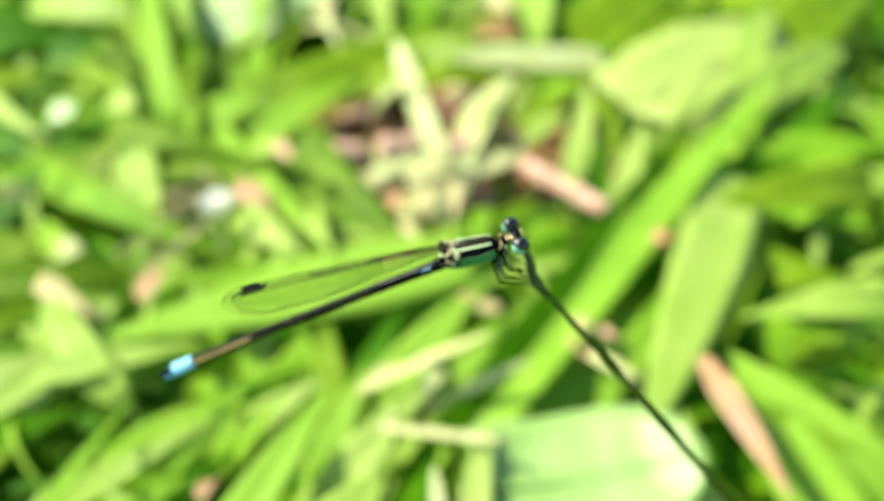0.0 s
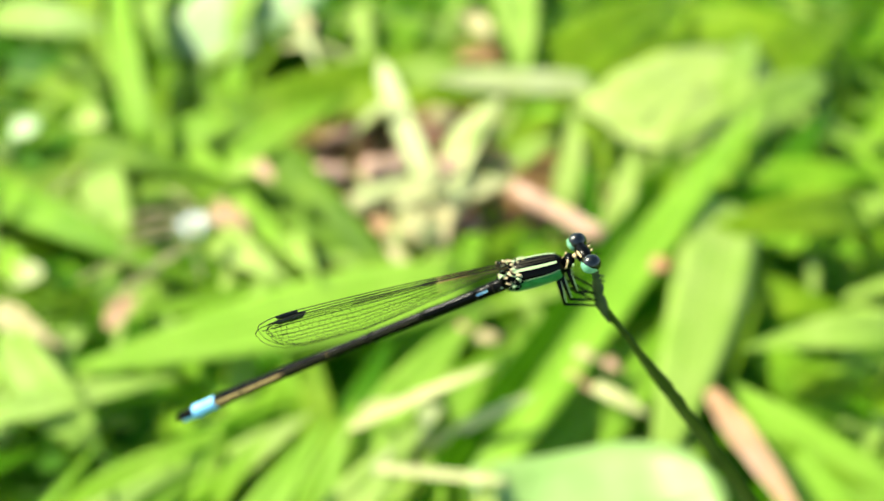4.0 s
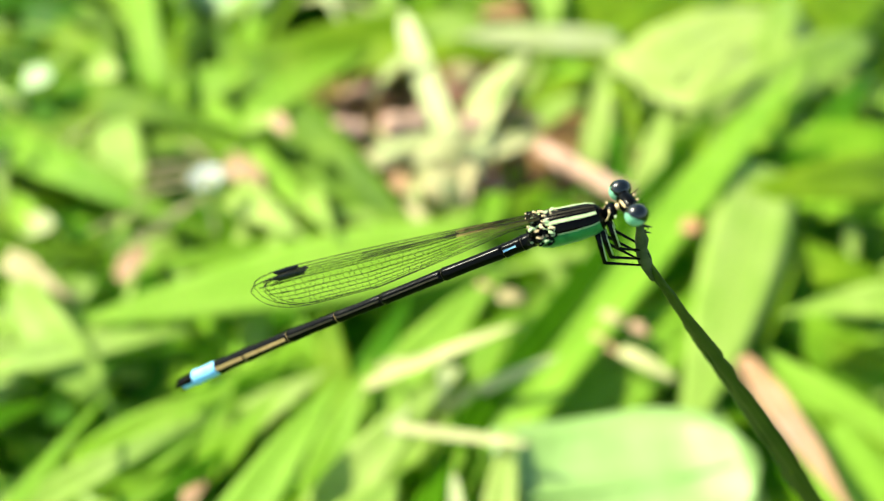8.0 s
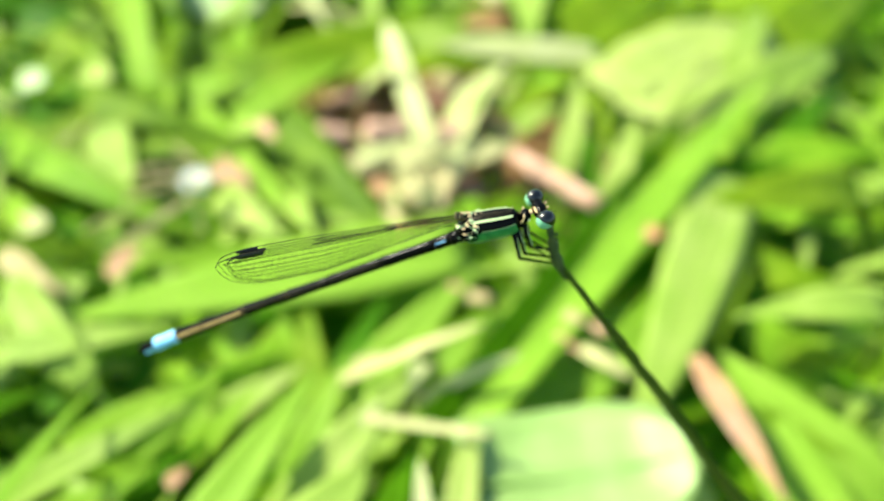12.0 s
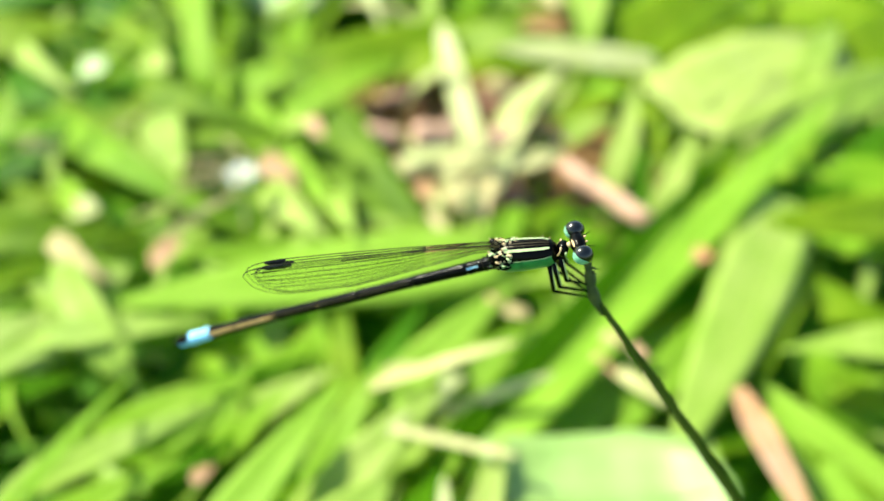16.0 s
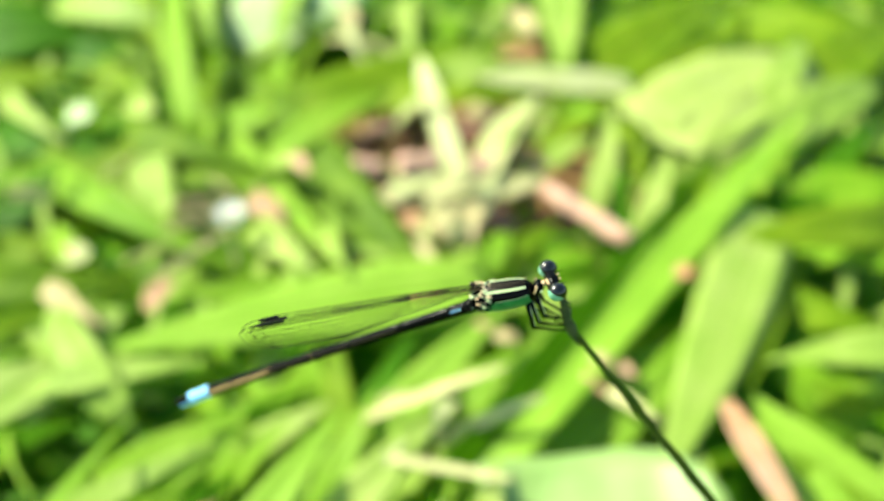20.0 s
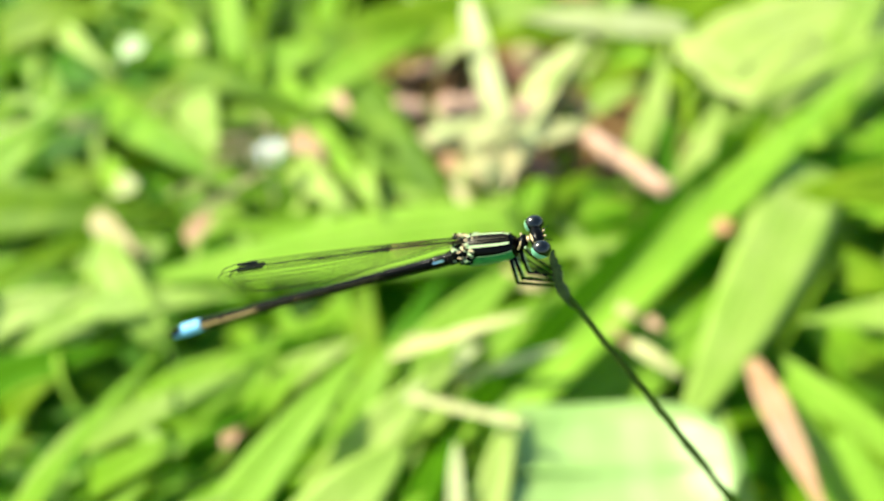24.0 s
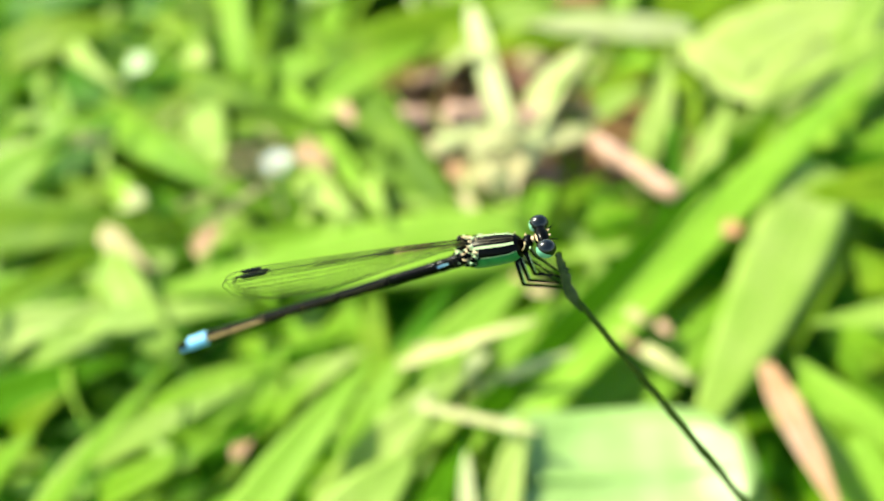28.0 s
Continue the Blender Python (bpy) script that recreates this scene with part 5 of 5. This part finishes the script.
def wing(root, tip_angle, length, width, lean, veins):
    """One folded wing: clear membrane, a net of dark veins, a dark spot near the tip. Front edge up."""
    m = Matrix.Translation(Vector(root) * MM) @ pose(0, 0, 0, lean, tip_angle, 10.5)

    def edge(s):
        up = 0.10 + 0.62 * math.sin(min(1, s * 1.02) * math.pi * 0.5) ** 0.8
        cut = max(0.0, 1 - max(0.0, (s - 0.84) / 0.16) ** 2.0) ** 0.5
        stalk = 0.12 + 0.88 * min(1.0, max(0.0, (s - 0.12) / 0.5)) ** 0.9
        return width * 0.40 * up * cut * 0.9 + 0.05, -width * 0.72 * stalk * cut - 0.03

    def at(s, q):
        hi, lo = edge(s)
        return Vector((-s * length, 0.05 * math.sin(q * 9), lo + (hi - lo) * q)) * MM

    w = part("wing", bmesh.new(), MEMBRANE, fly, "clear wing with dark veins")
    bm = bmesh.new()
    N = 64
    rows = [[bm.verts.new(at(j / N, i / 6)) for i in range(7)] for j in range(N + 1)]
    for a, b in zip(rows, rows[1:]):
        for i in range(6):
            bm.faces.new((a[i], b[i], b[i + 1], a[i + 1]))
    bm.normal_update()
    bm.to_mesh(w.data)
    bm.free()
    w.data.shade_smooth()
    w.matrix_local = m
    bm, roots = bmesh.new(), bmesh.new()
    for q in (0.0, 1.0):
        tube([at(j / 90, q) for j in range(91)], (0.017 if q == 0.0 else 0.028) * MM, 5, bm=bm)
    for q, stop, r in ((0.90, 0.62, 0.03), (0.80, 0.97, 0.034), (0.66, 0.96, 0.022), (0.52, 0.95, 0.026), (0.38, 0.93, 0.022), (0.24, 0.90, 0.026), (0.12, 0.80, 0.02))[:veins]:
        tube([at(s, 1 + (q - 1) * min(1, 0.35 + s * 1.6)) for s in (0.30 + (stop - 0.30) * j / 20 for j in range(21))], r * 0.76 * MM, 5, bm=bm)
        tube([at(s, 1 + (q - 1) * min(1, 0.35 + s * 1.6)) for s in (0.02 + 0.28 * j / 8 for j in range(9))], r * 0.62 * MM, 5, bm=roots)
    random.seed(int(length * 100))
    for lo_q, hi_q in ((0.90, 1.0), (0.80, 0.90), (0.66, 0.80), (0.52, 0.66), (0.38, 0.52), (0.24, 0.38), (0.12, 0.24), (0.0, 0.12)) if veins > 4 else ():
        s = 0.36
        while s < 0.95:
            e = 1 if s > 0.41 else 0.9
            tube([at(s, 1 + (hi_q - 1) * e), at(s + random.uniform(-0.006, 0.006), 1 + (lo_q - 1) * e)], 0.0115 * MM, 4, bm=bm, cap=False)
            s += random.uniform(0.017, 0.028)
    part("vein_net", bm, VEIN, w, "dark vein net")
    part("vein_roots", roots, AMBER, w, "amber veins at the wing root")
    bm = bmesh.new()
    cols = []
    for k in range(9):
        s = 0.835 + 0.085 * k / 8
        thin = 1 - 0.7 * abs(k / 4 - 1) ** 3
        cols.append([bm.verts.new(at(s, q) + Vector((0, e * 0.03 * MM, 0))) for q, e in ((0.985, 1), (0.985, -1), (0.985 - 0.13 * thin, -1), (0.985 - 0.13 * thin, 1))])
    for a, b in zip(cols, cols[1:]):
        for k in range(4):
            bm.faces.new((a[k], b[k], b[(k + 1) % 4], a[(k + 1) % 4]))
    bm.faces.new(cols[0])
    bm.faces.new(cols[-1][::-1])
    bmesh.ops.recalc_face_normals(bm, faces=bm.faces)
    part("wing_spot", bm, STIGMA, w, "dark wing spot")
    return w


wing((-1.35, -0.22, 0.62), -9.4, 16.0, 2.9, 3, 7)
wing((-1.45, -0.12, 0.56), -9.8, 15.3, 2.8, 1, 4)
wing((-1.35, 0.10, 0.62), -9.2, 15.9, 2.9, -2, 2)
wing((-1.45, 0.02, 0.56), -9.6, 15.2, 2.8, -1, 2)

# legs: thigh, shin and foot gripping the stalk
for s in (-1, 1):
    for hip, knee, foot in (((1.55, 0.45, -0.15), (2.15, 0.95, -1.95), (4.65, 0.16, -2.95)), ((1.75, 0.42, 0.1), (2.45, 0.85, -1.6), (4.60, 0.16, -2.45)), ((2.1, 0.38, 0.5), (2.75, 0.75, -1.05), (4.45, 0.16, -1.75))):
        h, k, f = (Vector((p[0], p[1] * s, p[2])) for p in (hip, knee, foot))
        leg = part("leg", tube(mm([h, h.lerp(k, 0.5), k]), [0.16 * MM, 0.15 * MM, 0.11 * MM], 10), BLACK, fly, "thin black leg")
        part("shin", tube(mm([k, k.lerp(f, 0.5), f]), [0.095 * MM, 0.075 * MM, 0.055 * MM], 8), BLACK, leg)
        part("thigh_stripe", tube(mm([h + Vector((0.11, -0.05, 0)), k + Vector((0.08, -0.04, 0.2))]), [0.05 * MM, 0.035 * MM], 6), STRIPE, leg, "pale leg stripe")
        part("foot", tube(mm([f, f + Vector((0.25, 0.02 * s, -0.25)), f + Vector((0.42, 0.05 * s, -0.55))]), [0.06 * MM, 0.05 * MM, 0.03 * MM], 6), BLACK, leg)
        bm = bmesh.new()
        for q in range(1, 6):
            c = k.lerp(f, q / 6)
            for d in (Vector((0.08, 0, -0.2)), Vector((0.1, 0.05, 0.2))):
                tube(mm([c, c + d]), [0.010 * MM, 0.004 * MM], 4, bm=bm)
        part("bristles", bm, BLACK, leg)

# ---- the perch: a folded dry-tipped grass stalk ----
PERCH_AT = Vector((0.0660, 0.0220, 0.0))
perch = empty("grass_stalk", Matrix.Translation(PERCH_AT), "dark green folded grass stalk with a withered tip", "grass")
PTS = [(5.75, 34.95, 82.7), (6.0, 34.95, 81.9), (6.5, 34.95, 80.3), (7.0, 34.95, 78.9)]
for low in (76.5, 72.8, 69.5, 65.6, 60.4, 54.0, 44.5, 27.0, 8.0, -3.0):
    s = (78.9 - low) / 78.9
    bow = 0.5 * math.sin(math.pi * min(1.0, 1.3 * s))
    PTS.append((7.0 + 59.0 * s + 0.75 * bow, 34.95 - 12.95 * s, low + 0.6 * bow))
HALF = [0.08, 0.14, 0.24, 0.32, 0.6, 1.15, 1.5, 1.75, 1.9, 2.1, 2.4, 2.6, 2.7, 2.7]


def finer(values, n=6):
    """Values with n - 1 steps put in between each two."""
    out = []
    for a, b in zip(values, values[1:]):
        out += [a + (b - a) * (k / n) for k in range(n)]
    return out + [values[-1]]


PTS = finer([Vector(p) for p in PTS])
HALF = finer(HALF)
random.seed(8)
for k in range(12):
    q = random.random()
    c = Vector((6.0 + 1.0 * q, 34.85, 82.3 - 3.6 * q))
    e = c + Vector((random.uniform(-0.35, 0.45), random.uniform(-0.4, 0.2), random.uniform(-0.1, 0.4)))
    part("frayed_fibre", tube([c * MM - PERCH_AT, c.lerp(e, 0.5) * MM - PERCH_AT + Vector((0, 0, 0.00005)), e * MM - PERCH_AT], [0.09 * MM, 0.06 * MM, 0.02 * MM], 5), PERCH_TIP, perch)


def stalk(side, turn):
    """One half of the folded leaf: a flat strip from the fold outwards, seen nearly edge-on."""
    bm = bmesh.new()
    rows = []
    for i, (p, h) in enumerate(zip(PTS, HALF)):
        h *= 1 + 0.22 * noise.noise(Vector((i * 0.55, side * 3.0, 0.5))) + 0.12 * noise.noise(Vector((i * 1.7, side * 5.0, 2.5)))
        d = (PTS[min(i + 3, len(PTS) - 1)] - PTS[max(i - 3, 0)]).normalized()
        across = d.cross(Vector((0, -1, 0))).normalized()
        if across.x < 0:
            across = -across
        a = radians(turn)
        v = across * math.cos(a) + Vector((0, -1, 0)) * math.sin(a)
        n = v.cross(d).normalized()
        ends = []
        for q in (0.0, 0.35, 0.7, 1.0):
            c = p + v * h * q * side + n * 0.14 * noise.noise(Vector((i * 0.35, q * 2.5, side)))
            th = 0.20 - 0.13 * q
            ends.append((c + n * th, c - n * th))
        loop = [e[0] for e in ends] + [e[1] for e in reversed(ends)]
        rows.append([bm.verts.new(c * MM - PERCH_AT) for c in loop])
    for a, b in zip(rows, rows[1:]):
        for k in range(8):
            bm.faces.new((a[k], b[k], b[(k + 1) % 8], a[(k + 1) % 8]))
    bm.faces.new(rows[0])
    bm.faces.new(rows[-1][::-1])
    bmesh.ops.recalc_face_normals(bm, faces=bm.faces)
    return bm


part("leaf_half", stalk(1, 52), PERCH, perch, "dark green half of the folded leaf")
part("leaf_half", stalk(-1, 64), PERCH, perch)


def flare():
    """The open lower blade of the stalk: a thin strip that widens downwards from the fold."""
    bm = bmesh.new()
    rows = []
    for i, (p, wide) in enumerate(zip(PTS[48:], finer((0.2, 1.4, 3.2, 5.4, 6.6, 6.8)))):
        p = Vector(p)
        out = Vector((0.80, -0.25, 0.50)).normalized()
        rim = [p + out * wide * q + Vector((0, -0.35 * math.sin(math.pi * q), 0)) for q in (0.0, 0.25, 0.5, 0.75, 1.0)]
        loop = [c + Vector((0, -0.10, 0)) for c in rim] + [c + Vector((0, 0.10, 0)) for c in reversed(rim)]
        rows.append([bm.verts.new(c * MM - PERCH_AT) for c in loop])
    for a, b in zip(rows, rows[1:]):
        for k in range(10):
            bm.faces.new((a[k], b[k], b[(k + 1) % 10], a[(k + 1) % 10]))
    bm.faces.new(rows[0])
    bm.faces.new(rows[-1][::-1])
    bmesh.ops.recalc_face_normals(bm, faces=bm.faces)
    return bm


part("open_blade", flare(), LEAF, perch, "pale green open blade of the stalk")
part("withered_tip", tube([Vector(p) * MM - PERCH_AT for p in ((5.75, 34.9, 82.7), (5.95, 34.85, 82.0), (6.2, 34.85, 81.2), (6.45, 34.85, 80.5), (6.6, 34.85, 79.8), (6.95, 34.85, 79.0), (7.3, 34.85, 78.3), (7.9, 34.9, 77.3))], [0.10 * MM, 0.26 * MM, 0.24 * MM, 0.42 * MM, 0.34 * MM, 0.46 * MM, 0.34 * MM, 0.22 * MM], 10, squash=0.9), PERCH_TIP, perch, "withered brownish tip")


# ---- the stalk sways in the wind and carries the insect ----
# seconds, shift in millimetres, turn in degrees about the thorax
SWAY = [
    (0.0, -0.215, 0.110, -0.117, 0.22, 0.34, 2.09),
    (0.5, 0.117, -0.351, 0.087, -0.32, -0.32, 2.07),
    (1.0, 0.303, 0.127, 0.041, 0.72, 0.63, 1.16),
    (1.5, -0.008, -0.536, 0.264, 0.63, 1.41, -0.23),
    (2.0, 0.015, -0.159, -0.131, 0.01, 0.63, -0.49),
    (2.5, 0.078, -0.301, 0.228, -0.63, -0.13, -0.42),
    (3.0, 0.501, 0.766, 0.451, -0.19, 0.11, -1.97),
    (3.5, 0.456, 0.739, 0.892, -0.74, -0.69, -1.01),
    (4.0, 0.125, 0.845, 0.451, -0.56, -0.88, -0.50),
    (4.5, -0.052, 0.330, 0.560, -0.08, -0.14, -0.14),
    (6.5, -0.495, -0.152, -0.710, -0.35, -0.99, -0.74),
    (7.0, -0.337, 0.303, -1.070, -0.32, -0.70, -0.62),
    (7.5, 0.228, 0.217, -0.658, -0.06, 0.03, -1.82),
    (8.0, -0.349, 0.143, -1.041, -0.67, -1.45, -2.01),
    (8.5, 0.039, 0.112, -0.780, -0.61, -1.00, -2.17),
    (9.0, 0.301, 0.750, -0.754, -0.42, -0.65, -1.98),
    (9.5, -0.104, 0.794, -0.553, -1.83, -1.32, 0.11),
    (10.0, 0.347, 1.025, -0.453, -1.61, -0.76, -0.28),
    (10.5, 0.582, 0.987, -0.226, -1.41, -0.30, -0.76),
    (11.0, 0.342, 1.155, -0.357, -1.97, -0.87, 0.22),
    (11.5, -0.187, 0.458, -0.561, -1.57, -0.02, 1.25),
    (13.5, -0.827, 0.660, 0.090, 3.01, 3.04, -0.08),
    (14.0, -0.849, 0.665, -0.156, -0.90, -2.88, 4.07),
    (14.5, -0.254, -0.201, -0.045, 2.72, 2.59, -0.29),
    (15.0, -0.183, -0.458, 0.572, 1.69, 4.35, 0.06),
    (15.5, -0.030, 0.908, -0.106, 0.44, 0.49, 0.63),
    (16.0, -0.074, 0.685, 0.212, 0.71, 1.97, -0.53),
    (16.5, -0.194, 1.058, 0.200, 0.60, 2.61, -1.10),
    (17.0, 0.019, 1.070, 0.425, -0.09, 2.80, -1.18),
    (17.5, -0.269, 0.273, 0.742, 0.84, 4.57, -0.54),
    (18.0, -0.391, 0.369, 0.098, -0.62, 1.24, -1.04),
    (18.5, -0.198, 0.299, 0.292, -0.07, 1.79, -1.54),
    (19.0, 0.080, 0.576, 0.118, 0.19, 2.64, -2.04),
    (19.5, -0.212, 0.827, 0.424, 0.05, 3.12, -2.80),
    (20.0, -0.103, 0.769, -0.020, -0.70, 0.59, -0.41),
    (20.5, -0.365, 0.679, 0.552, 0.56, 3.04, -0.65),
    (22.5, -0.023, -1.354, 0.198, 1.12, -0.58, 0.90),
    (23.0, 0.369, -1.115, -0.075, 0.69, -0.52, 1.79),
    (23.5, 0.220, -1.055, 0.232, 1.45, 0.28, 1.32),
    (24.0, 0.080, -0.986, 0.050, 1.67, 0.59, 1.12),
    (24.5, 0.120, -1.038, 0.126, 0.50, -0.28, 0.87),
    (25.0, 0.039, -0.870, -0.129, -0.83, -1.22, 1.26),
    (25.5, 0.159, -1.259, -0.006, 0.04, -0.44, 1.72),
    (26.0, 0.275, -1.210, 0.206, 1.46, 0.76, 0.79),
    (26.5, 0.265, -1.438, 0.236, 2.26, 1.55, 0.46),
    (27.0, 0.080, -1.291, 0.129, 1.02, 0.15, 0.25),
    (27.5, 0.290, -1.193, 0.229, 1.03, 0.62, 0.22),
    (28.0, 0.176, -1.046, 0.293, 0.08, 0.42, 0.66),
]


def motions():
    pivot = BASE @ Matrix.Translation(Vector((0.050, 0.520, 0.000)) * METRES)
    fly_rows, perch_rows = [], []
    tip = FLY_AT + Vector((0.0047, 0, -0.0028))
    for t, x, y, z, a, b, c in SWAY:
        sway = pivot @ pose(x * MM, y * MM, z * MM, a, b, c) @ pivot.inverted()
        fly_rows.append((t, sway @ Matrix.Translation(FLY_AT)))
        bend = (tip - PERCH_AT).rotation_difference(sway @ tip - PERCH_AT).to_matrix().to_4x4()
        perch_rows.append((t, Matrix.Translation(PERCH_AT) @ bend))
    walk(fly, fly_rows)
    walk(perch, perch_rows)


motions()
